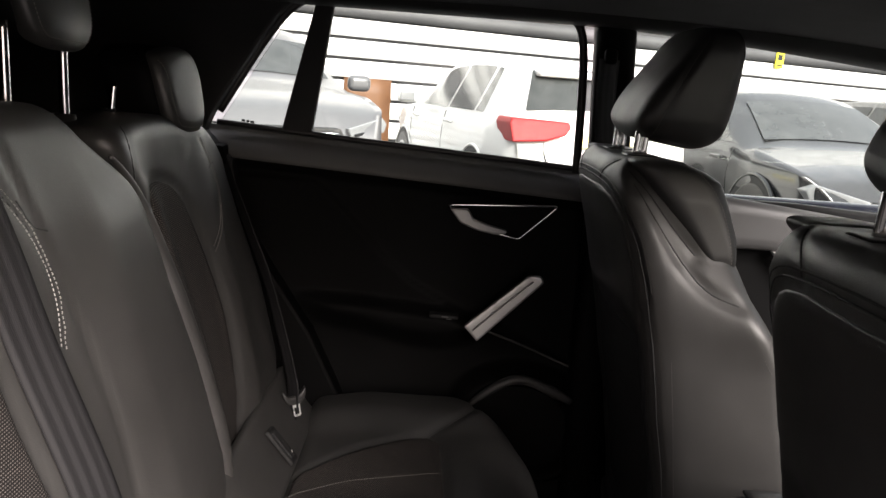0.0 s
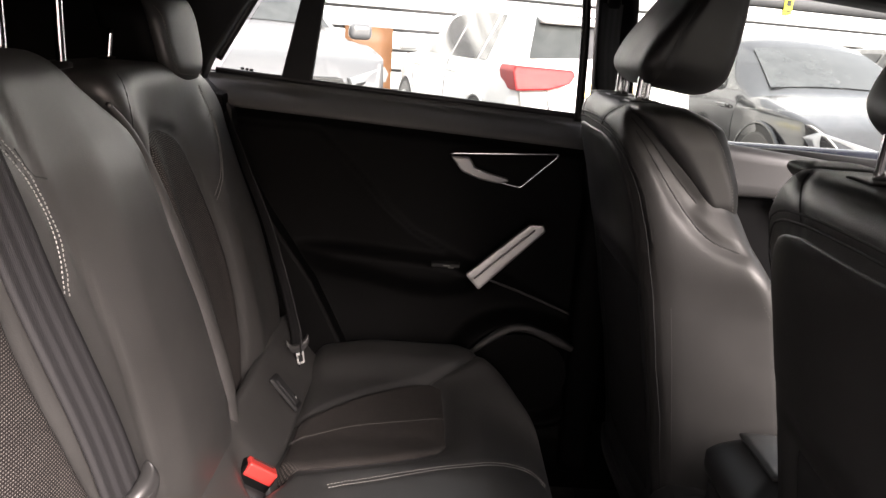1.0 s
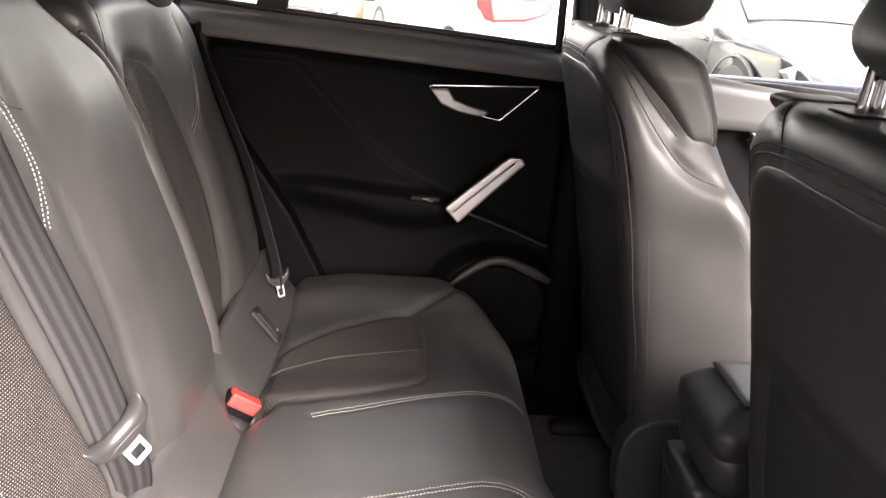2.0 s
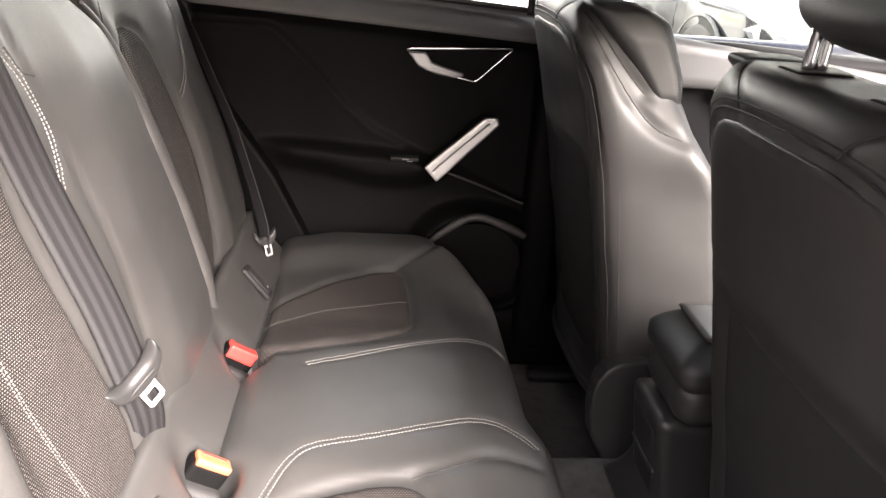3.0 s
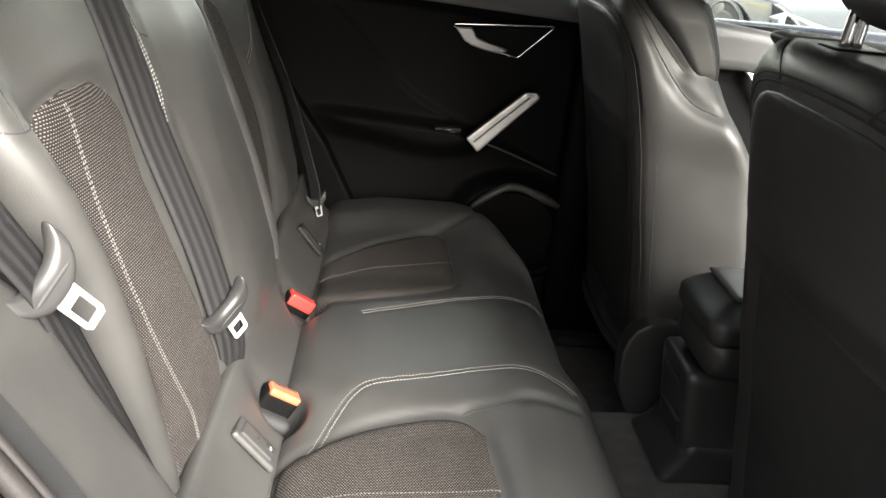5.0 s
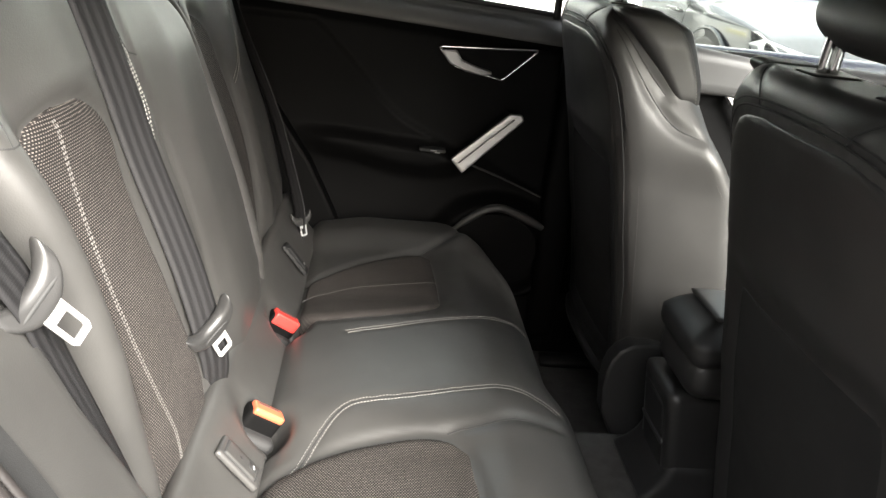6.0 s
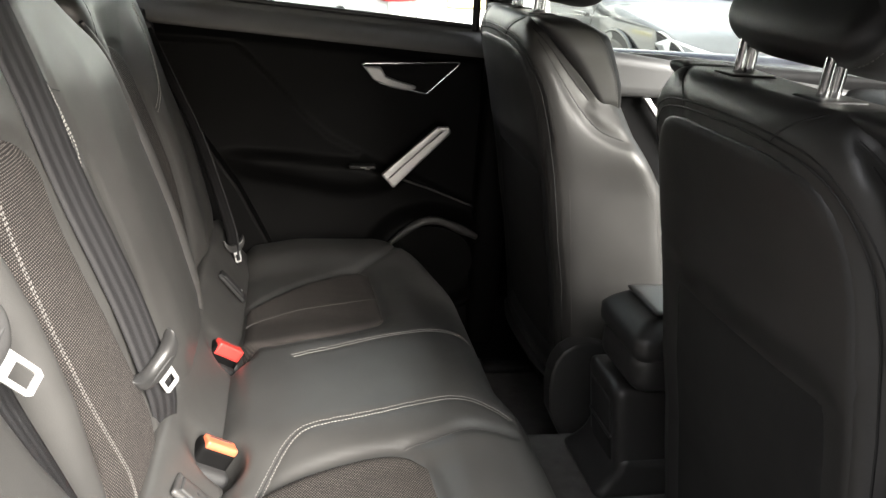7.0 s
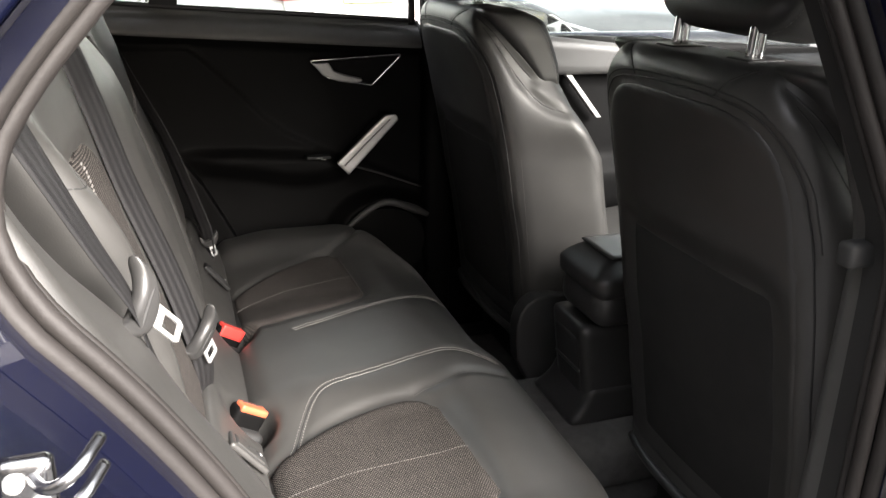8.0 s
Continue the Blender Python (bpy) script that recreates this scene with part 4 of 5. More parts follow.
def front_seat(y, dx, dz, label):
    seat = thing("front_seat", (0.55 + dx, y, 0.26), label, "car seat", "front seats")
    zs = [0.36, 0.52, 0.67, 0.76, 0.875, 1.0, 1.10, 1.15]

    def rear_x(z):
        return np.interp(z, zs, [0.343, 0.324, 0.301, 0.281, 0.262, 0.234, 0.205, 0.204]) + dx

    def thick(z):
        return np.interp(z, [0.4, 0.66, 0.862, 0.965, 1.05, 1.15], [0.19, 0.21, 0.205, 0.160, 0.145, 0.12])

    def shell(p):
        a, s, h = p[:, 0] / 0.08, p[:, 1] / 0.25, p[:, 2]
        z = 0.755 + h
        w = np.interp(z, [0.36, 0.6, 0.85, 1.0, 1.06, 1.10, 1.135, 1.15], [0.205, 0.224, 0.228, 0.226, 0.216, 0.203, 0.182, 0.170])
        w = w * (1 + 0.25 * np.clip((a + 1) / 2, 0, 1) * sstep(1.03, 0.91, z) * sstep(0.46, 0.64, z))
        rear = np.clip((1 - a) / 2, 0, 1)
        x = rear_x(z) + (a + 1) / 2 * thick(z)
        x = x + 0.022 * np.abs(s) ** 3 * rear + 0.015 * np.abs(s) ** 2 * (1 - rear)
        # sunk field for the knees, with a rim of leather left round it
        x = x + rear ** 2 * 0.013 * sstep(0.96, 0.66, np.abs(s) + 0.10 * sstep(0.80, 0.94, z)) * sstep(0.930, 0.880, z) * sstep(0.45, 0.52, z)
        x = x + rear * 0.045 * sstep(0.455, 0.40, z)
        return np.stack([x, y + s * w, z], 1)

    v, f = rounded((0.08, 0.25, 0.395), 0.034, 0.0085, shell)
    tr = bvh_of(v, f)

    def onto(pts):
        return cast(tr, resample([(y + a, b) for a, b in pts], 0.004), 0, -0.5, 1)

    half_arch = [(0.214, 0.955), (0.212, 0.985), (0.204, 1.040), (0.180, 1.080), (0.142, 1.104), (0.07, 1.112)]
    arch_line = half_arch + [(0.0, 1.113)] + [(-a, b) for a, b in half_arch[::-1]]
    cap = [[(s * 0.085, 1.112), (s * 0.098, 1.128), (s * 0.13, 1.146)] for s in (-1, 1)]
    edges = [[(s * 0.214, 0.957), (s * 0.215, 0.90), (s * 0.216, 0.80), (s * 0.212, 0.62), (s * 0.200, 0.46)] for s in (-1, 1)]
    inner_arch = [(a * 0.965, b - 0.010 if abs(a) < 0.2 else b) for a, b in arch_line]
    v = groove(v, f, [onto(arch_line)[0], onto(inner_arch)[0]] + [onto(c)[0] for c in cap], 0.0038, 0.0045)
    v = groove(v, f, [onto(c)[0] for c in edges], 0.0020, 0.0045)
    # short tuck where the shoulder seam runs out
    tuck = [[(s * 0.213, 0.958), (s * 0.206, 0.935), (s * 0.192, 0.912)] for s in (-1, 1)]
    v = groove(v, f, [onto(c)[0] for c in tuck], 0.003, 0.005)
    # long sweep across the inner side, from the shoulder to the front edge
    sweep_line = [(0.238 + dx, 1.115), (0.272 + dx, 1.062), (0.322 + dx, 0.995), (0.354 + dx, 0.967), (0.392 + dx, 0.957)]
    upper_line = [(0.232 + dx, 1.132), (0.262 + dx, 1.100), (0.290 + dx, 1.062), (0.330 + dx, 1.020)]
    sweeps = [cast(tr, resample(ln, 0.004), 1, y - sg * 0.5, sg)[0] for sg in (1, -1) for ln in (sweep_line, upper_line)]
    v = groove(v, f, sweeps, 0.005, 0.009)
    back = part("backrest", mesh_of("front_backrest", v, f, LEATHER), seat, "smooth black leather seat back")
    tr2 = bvh_of(v, f)
    bl = [(y - 0.196, 0.47), (y - 0.205, 0.70), (y - 0.205, 0.93), (y - 0.198, 1.030), (y - 0.172, 1.074), (y - 0.135, 1.094), (y - 0.07, 1.101)]
    br = [(2 * y - a, b) for a, b in bl]
    # same leather as the sides; its shade is put into the colour
    part("back_panel", insert_patch("back_panel", tr2, bl, br, 0, -0.5, 1, LEATHER_UNLIT, 0.0016, 0.009), back, "leather back panel, darkened for the shade on its rear face")
    two = [onto(arch_line), onto([(a * 1.030, b + (0.008 if abs(a) < 0.2 else 0.004)) for a, b in arch_line])]
    seams_on(back, two + [onto(c) for c in cap + edges])
    seams_on(back, [cast(tr2, resample(ln, 0.004), 1, y - sg * 0.5, sg) for sg in (1, -1) for ln in (sweep_line, upper_line)], 0.0013)
    pk_l = [(y - 0.160, 0.50), (y - 0.170, 0.70), (y - 0.168, 0.850), (y - 0.158, 0.888)]
    pk_r = [(2 * y - a, b) for a, b in pk_l]
    part("back_pocket", insert_patch("back_pocket", tr2, pk_l, pk_r, 0, -0.5, 1, POCKET, 0.0030, 0.010), back, "soft black cloth pocket on the seat back")
    part("lower_hem", tube("lower_hem", [(float(rear_x(0.452)) + 0.022 * abs(k) ** 3 - 0.002, y + 0.196 * k, 0.452) for k in np.linspace(-1, 1, 17)], 0.010, CONSOLE, 8, 0.012), back, "black plastic edge under the seat back")
    # shoulder bolsters in front of the shell
    for sg in (-1, 1):
        def wing(q):
            # a flat teardrop that leans forward and runs to a point
            z = 1.070 + q[:, 2] * 0.87
            rear_e = np.interp(z, [0.976, 1.009, 1.087, 1.159, 1.195], [0.388, 0.348, 0.284, 0.224, 0.205])
            fore_e = np.interp(z, [0.976, 0.992, 1.046, 1.125, 1.165, 1.195], [0.394, 0.397, 0.392, 0.362, 0.310, 0.262])
            x = (rear_e + fore_e) / 2 + q[:, 0] / 0.045 * (fore_e - rear_e) / 2
            lift = np.interp(z, [0.976, 1.02, 1.10, 1.195], [-0.004, 0.006, 0.004, -0.022])
            return np.stack([x + dx, y + sg * (0.176 + lift) + q[:, 1], z - 0.02 * sstep(1.12, 1.195, z)], 1)
        wv_, wf_ = rounded((0.045, 0.044, 0.108), 0.026, 0.006, wing)
        wt_ = bvh_of(wv_, wf_)
        ln = cast(wt_, resample([(0.318 + dx, 1.145), (0.352 + dx, 1.11), (0.376 + dx, 1.05), (0.384 + dx, 1.0)], 0.004), 1, y + sg * 0.5, -sg)
        # same leather as the seat, darkened for the shade under the roof
        wg = part("shoulder_bolster", mesh_of("shoulder_bolster", wv_, wf_, LEATHER_SHADED), back)
        if len(ln[0]) > 3:
            part("stitching", stitch_mesh("bolster_stitching", [ln], GREY_THREAD), wg)
    side_rows = []
    for sg in (1, -1):
        side_rows.append(cast(tr2, resample([(0.432 + dx, 0.885), (0.462 + dx, 0.84), (0.492 + dx, 0.74), (0.505 + dx, 0.62)], 0.004), 1, y - sg * 0.5, sg))
        side_rows.append(cast(tr2, resample([(0.312 + dx, 0.86), (0.325 + dx, 0.78), (0.340 + dx, 0.68), (0.358 + dx, 0.57)], 0.004), 1, y - sg * 0.5, sg))
    part("side_stitching", stitch_mesh("side_stitching", side_rows, SIDE_THREAD), back)
    # seat cushion and its base
    sv, sf = rounded((0.26, 0.25, 0.075), 0.05, 0.012, lambda q: q + np.array([0.67 + dx, y, 0.50]) + np.stack([q[:, 0] * 0, q[:, 0] * 0, 0.12 * q[:, 0]], 1))
    part("cushion", mesh_of("front_cushion", sv, sf, LEATHER), seat)
    part("base", box("seat_base", (0.42 + dx, y - 0.22, 0.265), (0.88 + dx, y + 0.22, 0.44), 0.03, TRIM), seat)
    cover = [(0.350, 0.36), (0.320, 0.42), (0.314, 0.47), (0.315, 0.505), (0.321, 0.530), (0.334, 0.550), (0.355, 0.563), (0.39, 0.568), (0.44, 0.560), (0.475, 0.52), (0.49, 0.36)]
    for sg in (-1, 1):
        if sg < 0:
            part("hinge_cover", prism("hinge_cover", [(a + dx, b) for a, b in cover], 1, min(y + sg * 0.215, y + sg * 0.256), max(y + sg * 0.215, y + sg * 0.256), CONSOLE, 0.006), seat, "black plastic hinge cover")
        part("seat_rail", box("seat_rail", (0.30 + dx, y + sg * 0.19 - 0.02, 0.262), (0.92 + dx, y + sg * 0.19 + 0.02, 0.285), 0.006, TRIM), seat, "black floor rail")
    for child in seat.children_recursive:
        if child.name.split(".")[0] not in ("seat_rail", "base"):
            child.data.transform(Matrix.Translation((0, 0, dz)))
    return seat


def front_headrest(y, dx, dz, label):
    out = 1 if y > 0 else -1
    hr = thing("headrest", (0.27 + dx, y, 1.16), label, "headrest", "front headrests")

    def shape(p):
        a, s, h = p[:, 0], p[:, 1], p[:, 2]
        t = (h + 0.093) / 0.186
        # wedge: the rear face leans forward to the top
        x_rear = 0.244 + 0.090 * sstep(0.05, 1.15, t)
        x_fore = 0.396 - 0.020 * (1 - t) ** 3
        x = dx + x_rear + (x_fore - x_rear) * (a / 0.068 + 1) / 2 + 0.008 * (s / 0.13) ** 2
        # the foot rises to the sides
        up = 1.262 + h - 0.14 * a * (1 - t) + 0.018 * np.clip(1 - t, 0, 1) * (s / 0.13) ** 4 - 0.014 * t * (s / 0.13) ** 4
        return np.stack([x, y + s * (0.94 + 0.08 * np.sin(t * 2.4)), up], 1)

    v, f = rounded((0.068, 0.13, 0.093), 0.034, 0.0065, shape)
    tr = bvh_of(v, f)
    rings = []
    for sg in (1, -1):
        ln = resample([(0.276 + dx, 1.18), (0.290 + dx, 1.235), (0.318 + dx, 1.295), (0.344 + dx, 1.338)], 0.004)
        rings.append(cast(tr, ln, 1, y - sg * 0.5, sg))
    v = groove(v, f, [r[0] for r in rings], 0.003, 0.005)
    pad = part("pad", mesh_of("front_headrest_pad", v, f, LEATHER_SHADED), hr)
    part("stitching", stitch_mesh("front_headrest_stitching", rings, SIDE_THREAD), pad)
    button = part("release_button", tube("release_button", [(0.338 + dx, y + out * 0.118, 1.243), (0.338 + dx, y + out * 0.140, 1.243)], [0.021, 0.021, 0.017], TRIM, 24, 0.003), pad, "round black release button")
    part("button_face", tube("button_face", [(0.338 + dx, y + out * 0.138, 1.243), (0.338 + dx, y + out * 0.1425, 1.243)], [0.0135, 0.012], GREY_TRIM, 24, 0.002), button)
    for s in (-1, 1):
        for k in (-0.0055, 0.0065):
            part("post", tube("post", [(0.266 + dx + k, y + s * 0.074, 1.135), (0.270 + dx + k, y + s * 0.074, 1.205)], 0.0058, CHROME, 12, 0.02), hr, "chrome post")
        part("collar", box("collar", (0.243 + dx, y + s * 0.074 - 0.022, 1.143), (0.297 + dx, y + s * 0.074 + 0.022, 1.152), 0.004, LEATHER_UNLIT), hr)
    for child in hr.children_recursive:
        child.data.transform(Matrix.Translation((0, 0, dz)))
    return hr


front_seat(0.405, 0.0, 0.0, "black leather front passenger seat with pale seam stitching")
front_seat(-0.400, 0.040, -0.010, "black leather driver's seat with a soft back pocket")
front_headrest(0.405, 0.0, 0.0, "black leather front headrest on chrome posts over the passenger seat")
front_headrest(-0.400, 0.036, -0.010, "black leather front headrest on chrome posts over the driver's seat")


# ---- centre console with armrest ----
console = thing("centre_console", (0.6, 0, 0.27), "black plastic centre console with rear face and storage slot", "console")


def con_fn(v):
    """The rear end leans forward towards its foot."""
    k = np.clip((0.60 - v[:, 2]) / 0.20, 0, 1)
    out = v.copy()
    out[:, 0] += 0.030 * k * (v[:, 0] < 0.6)
    return out


def foot_fn(v):
    k = np.clip((0.47 - v[:, 2]) / 0.07, 0, 1) ** 2
    out = v.copy()
    out[:, 0] -= 0.035 * k * (v[:, 0] < 0.6)
    out[:, 1] += 0.02 * k * (v[:, 1] > 0)
    return out


part("body", box("console_body", (0.341, -0.078, 0.38), (1.15, 0.058, 0.600), 0.016, CONSOLE, 0.010, con_fn), console)
part("foot", box("console_foot", (0.366, -0.082, 0.385), (1.1, 0.075, 0.470), 0.016, CONSOLE, 0.008, foot_fn), console)
# no hollow here: the recess's shade is a dark block on the face
part("slot", box("console_slot", (0.3395, -0.056, 0.440), (0.356, 0.042, 0.570), 0.005, SEAM, 0.01, con_fn), console, "dark block standing for a shaded storage recess")
part("lip", box("slot_lip", (0.3365, -0.058, 0.492), (0.356, 0.044, 0.502), 0.004, CONSOLE, 0.006, con_fn), console)
rest = thing("armrest", (0.5, -0.02, 0.60), "black leather centre armrest with a padded lid", "armrest")


def chamfer(v):
    out = v.copy()
    k = np.clip((v[:, 2] - 0.706) / 0.032, 0, 1)
    out[:, 1] += -0.026 * k * np.clip((v[:, 1] + 0.035) / 0.085, -1, 1)
    out[:, 0] += 0.026 * k * (v[:, 0] < 0.40)
    return out


# lid darker and top pad lighter, to paint how light falls on them
part("lid", box("armrest_lid", (0.343, -0.122, 0.664), (0.98, 0.054, 0.740), 0.026, LEATHER_SHADED, 0.006, chamfer), rest, "leather padded lid")
part("top_pad", box("top_pad", (0.378, -0.094, 0.7385), (0.975, 0.022, 0.7445), 0.0028, LEATHER, 0.01), rest, "smooth leather top pad, lighter for the window light on it")
part("body", box("armrest_body", (0.350, -0.114, 0.604), (0.98, 0.052, 0.690), 0.034, CONSOLE, 0.008), rest)
p, n = cast(bvh_of(np.array([v.co[:] for v in rest.children[0].data.vertices]), [list(q.vertices) for q in rest.children[0].data.polygons]), resample([(0.3745, -0.09), (0.3745, 0.012), (0.378, 0.0245), (0.68, 0.0245)], 0.004), 2, 0.9, -1)
part("stitching", stitch_mesh("lid_stitching", [(p, n)], GREY_THREAD), rest)


# ---- far doors ----

# paler than the door lining, with the sill's window light in the colour
SILL = surface("lit_sill_plastic", (0.082, 0.081, 0.079), (0.106, 0.1045, 0.102), 0.5, grain=900, relief=0.3, spec=0.3)


def door_y(x, z):
    """Depth of the far rear door's inner lining."""
    x, z = np.asarray(x, float), np.asarray(z, float)
    sill = np.interp(x, [-0.52, 0.23], [1.128, 1.087])
    y = 0.688 + 0.0 * x
    y = y - 0.022 * sstep(-0.085, -0.055, z - sill) + 0.070 * np.clip((z - sill + 0.065) / 0.065, 0, 1) ** 2.2
    # raised field above the falling crease line
    crease = np.interp(x, [-0.30, -0.264, -0.198, -0.144, -0.088, -0.02, 0.03, 0.097, 0.147, 0.28], [1.03, 0.998, 0.933, 0.874, 0.827, 0.793, 0.770, 0.747, 0.723, 0.658])
    y = y + 0.009 * sstep(-0.005, 0.005, z - crease) - 0.003 * np.exp(-((z - crease + 0.006) / 0.006) ** 2)
    # armrest ledge
    top = np.interp(x, [-0.30, -0.21, -0.11, -0.013, 0.05], [0.788, 0.786, 0.778, 0.771, 0.752])
    foot = np.interp(x, [-0.30, -0.184, -0.091, -0.026, 0.04, 0.10], [0.740, 0.725, 0.703, 0.700, 0.712, 0.735])
    reach = sstep(-0.36, -0.24, x) * sstep(0.13, 0.03, x)
    y = y - 0.040 * reach * sstep(0.010, -0.010, z - top) * sstep(-0.020, 0.040, z - foot)
    # lower part stands further in
    y = y - 0.010 * sstep(0.70, 0.56, z)
    # loudspeaker dome
    r = np.abs((x - 0.160) / 0.125) ** 2.6 + np.abs((z - 0.535 + 0.10 * np.abs(x - 0.150)) / 0.108) ** 2.6
    r = r ** (1 / 2.6)
    y = y - 0.040 * sstep(1.35, 1.0, r) + 0.035 * sstep(1.0, 0.86, r)
    return y


def sheet(name, xs, zs, fn, mat, back=0.03):
    nx, nz = len(xs), len(zs)
    gx, gz = np.meshgrid(xs, zs)
    gy = fn(gx, gz)
    v = np.stack([gx.ravel(), gy.ravel(), gz.ravel()], 1)
    w = v.copy()
    w[:, 1] = w[:, 1].max() + back
    faces = []
    m = nx * nz
    for j in range(nz - 1):
        for i in range(nx - 1):
            q = (j * nx + i, j * nx + i + 1, (j + 1) * nx + i + 1, (j + 1) * nx + i)
            faces += [q, tuple(m + k for k in q[::-1])]
    rim = [i for i in range(nx)] + [j * nx + nx - 1 for j in range(1, nz)] + [(nz - 1) * nx + i for i in range(nx - 2, -1, -1)] + [j * nx for j in range(nz - 2, 0, -1)]
    for a, b in zip(rim, rim[1:] + rim[:1]):
        faces.append((b, a, m + a, m + b))
    return mesh_of(name, np.vstack([v, w]), faces, mat)


rear_door = thing("rear_door", (0, 0.75, 0.35), "closed black-lined rear car door with window", "car door", kind="")
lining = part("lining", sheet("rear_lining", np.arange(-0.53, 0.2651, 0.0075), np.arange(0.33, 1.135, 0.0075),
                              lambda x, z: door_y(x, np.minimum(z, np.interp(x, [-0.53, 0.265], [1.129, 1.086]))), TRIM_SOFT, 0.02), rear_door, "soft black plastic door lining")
me = lining.data
for v in me.vertices:
    v.co.z = min(v.co.z, float(np.interp(v.co.x, [-0.53, 0.265], [1.129, 1.086])))
part("outer_skin", box("outer_skin", (-0.55, 0.775, 0.33), (0.27, 0.83, 1.08), 0.02, NAVY, 0.04), rear_door, "navy painted door skin")

# paler strip along the window sill, standing for window light on the lining
caps_x = np.arange(-0.525, 0.2601, 0.02)
offs = np.linspace(-0.062, -0.002, 9)
cap_v, cap_f = [], []
for face in (0.0, 0.012):
    for x in caps_x:
        for o in offs:
            z = float(np.interp(x, [-0.53, 0.265], [1.129, 1.086])) + o
            cap_v.append((x, min(float(door_y(x, z)) - 0.004, 0.716) + face, z))
nco, m2 = len(offs), len(caps_x) * len(offs)
for i in range(len(caps_x) - 1):
    for j in range(nco - 1):
        q = (i * nco + j, (i + 1) * nco + j, (i + 1) * nco + j + 1, i * nco + j + 1)
        cap_f += [q, tuple(m2 + k for k in q[::-1])]
    for j in (0, nco - 1):
        q = (i * nco + j, (i + 1) * nco + j, m2 + (i + 1) * nco + j, m2 + i * nco + j)
        cap_f.append(q[::-1] if j == 0 else q)
part("sill_cap", mesh_of("sill_cap", cap_v, cap_f, SILL), rear_door, "grey-black sill strip, paler for the window light on it")

# window frames: rear quarter and drop glass
quarter = part("window_bar", prism("window_bar", [(-0.375, 1.118), (-0.313, 1.116), (-0.273, 1.405), (-0.308, 1.405)], 1, 0.700, 0.722, TRIM, 0.004), rear_door, "black upright bar between the panes")
part("pane", prism("drop_glass", [(-0.33, 1.10), (0.235, 1.07), (0.225, 1.41), (-0.30, 1.41)], 1, 0.728, 0.732, CLEAR), rear_door, "clear drop glass").visible_shadow = False
part("pane", prism("quarter_glass", [(-0.51, 1.125), (-0.35, 1.11), (-0.31, 1.41), (-0.345, 1.395)], 1, 0.7335, 0.7375, CLEAR), rear_door, "clear quarter glass").visible_shadow = False
for k, (x0, x1) in enumerate(((-0.462, -0.455), (-0.452, -0.446), (-0.444, -0.436))):
    part("glass_mark", box("glass_mark", (x0, 0.7312, 1.1335 - 0.001 * k), (x1, 0.7326, 1.1385 - 0.001 * k), 0.0004, SEAM), rear_door)
part("window_seal", tube("window_seal", [(-0.505, 0.705, 1.132), (-0.30, 0.705, 1.119), (0.0, 0.705, 1.103), (0.235, 0.705, 1.089)], 0.006, RUBBER), rear_door, "black rubber window seal")
part("window_channel", tube("window_channel", [(0.236, 0.700, 1.08), (0.232, 0.698, 1.25), (0.222, 0.694, 1.360), (0.195, 0.690, 1.392), (0.10, 0.690, 1.402), (-0.20, 0.69, 1.408), (-0.32, 0.69, 1.396), (-0.385, 0.692, 1.345), (-0.50, 0.70, 1.155)], 0.009, RUBBER, 10, 0.012), rear_door, "black rubber glass channel")

# door opener: dark dish, chrome surround, lever
dish = [(-0.023, 0.999), (0.205, 1.012), (0.128, 0.938), (0.020, 0.958)]
opener = part("door_opener", prism("opener_dish", [(-0.018, 0.996), (0.198, 1.008), (0.126, 0.942), (0.022, 0.961)], 1, 0.672, 0.690, GRILLE, 0.003), rear_door, "dark recessed dish of the door opener")
ringp = [(x, 0.676 - 0.0, z) for x, z in dish]
ring_pts = []
for i in range(4):
    a, b, c = np.array(ringp[i - 1]), np.array(ringp[i]), np.array(ringp[(i + 1) % 4])
    ring_pts += [tuple(b + (a - b) * 0.10), tuple(b), tuple(b + (c - b) * 0.10)]
ring_pts.append(ring_pts[0])
part("surround", tube("surround", ring_pts, 0.0026, CHROME, 8, 0.004), opener, "thin chrome surround")
lever = [(-0.019, 0.9955), (0.017, 0.9965), (0.023, 0.990), (0.031, 0.9765), (0.062, 0.966), (0.098, 0.9575), (0.102, 0.953), (0.096, 0.948), (0.077, 0.9465), (0.040, 0.953), (0.004, 0.967)]
part("lever", prism("lever", lever, 1, 0.654, 0.667, LEVER, 0.0035, lambda c: Vector((c.x, c.y - 0.05 * (0.03 - c.x), c.z))), opener, "satin metal lever")

# metal pull strip
pull = part("pull_handle", prism("pull_handle", [(0.027, 0.758), (0.056, 0.727), (0.183, 0.860), (0.177, 0.873), (0.150, 0.872)], 1, 0.622, 0.640, SATIN, 0.005), rear_door, "satin aluminium pull handle")
# duller strip on the face, in place of the handle's shaded bevel
part("handle_groove", tube("handle_groove", [(0.046, 0.6215, 0.752), (0.10, 0.6215, 0.806), (0.160, 0.6215, 0.862)], 0.0055, LEVER, 8, 0.01, 0.3), pull)
part("handle_back", prism("handle_back", [(0.035, 0.752), (0.056, 0.735), (0.176, 0.858), (0.150, 0.866)], 1, 0.641, 0.690, TRIM), pull)
# paler tube that paints the light caught along the crease
part("edge_line", tube("edge_line", [(0.065, 0.668, 0.742), (0.15, 0.672, 0.714), (0.26, 0.676, 0.670)], 0.003, GREY_TRIM, 6, 0.01), rear_door)
# window switch on the armrest
sw = part("window_switch", box("window_switch", (-0.045, 0.634, 0.768), (0.015, 0.660, 0.776), 0.003, TRIM), rear_door, "black window switch with pale marks")
part("mark", box("mark", (-0.020, 0.6325, 0.7715), (-0.006, 0.6345, 0.7735), 0.0004, THREAD), sw)
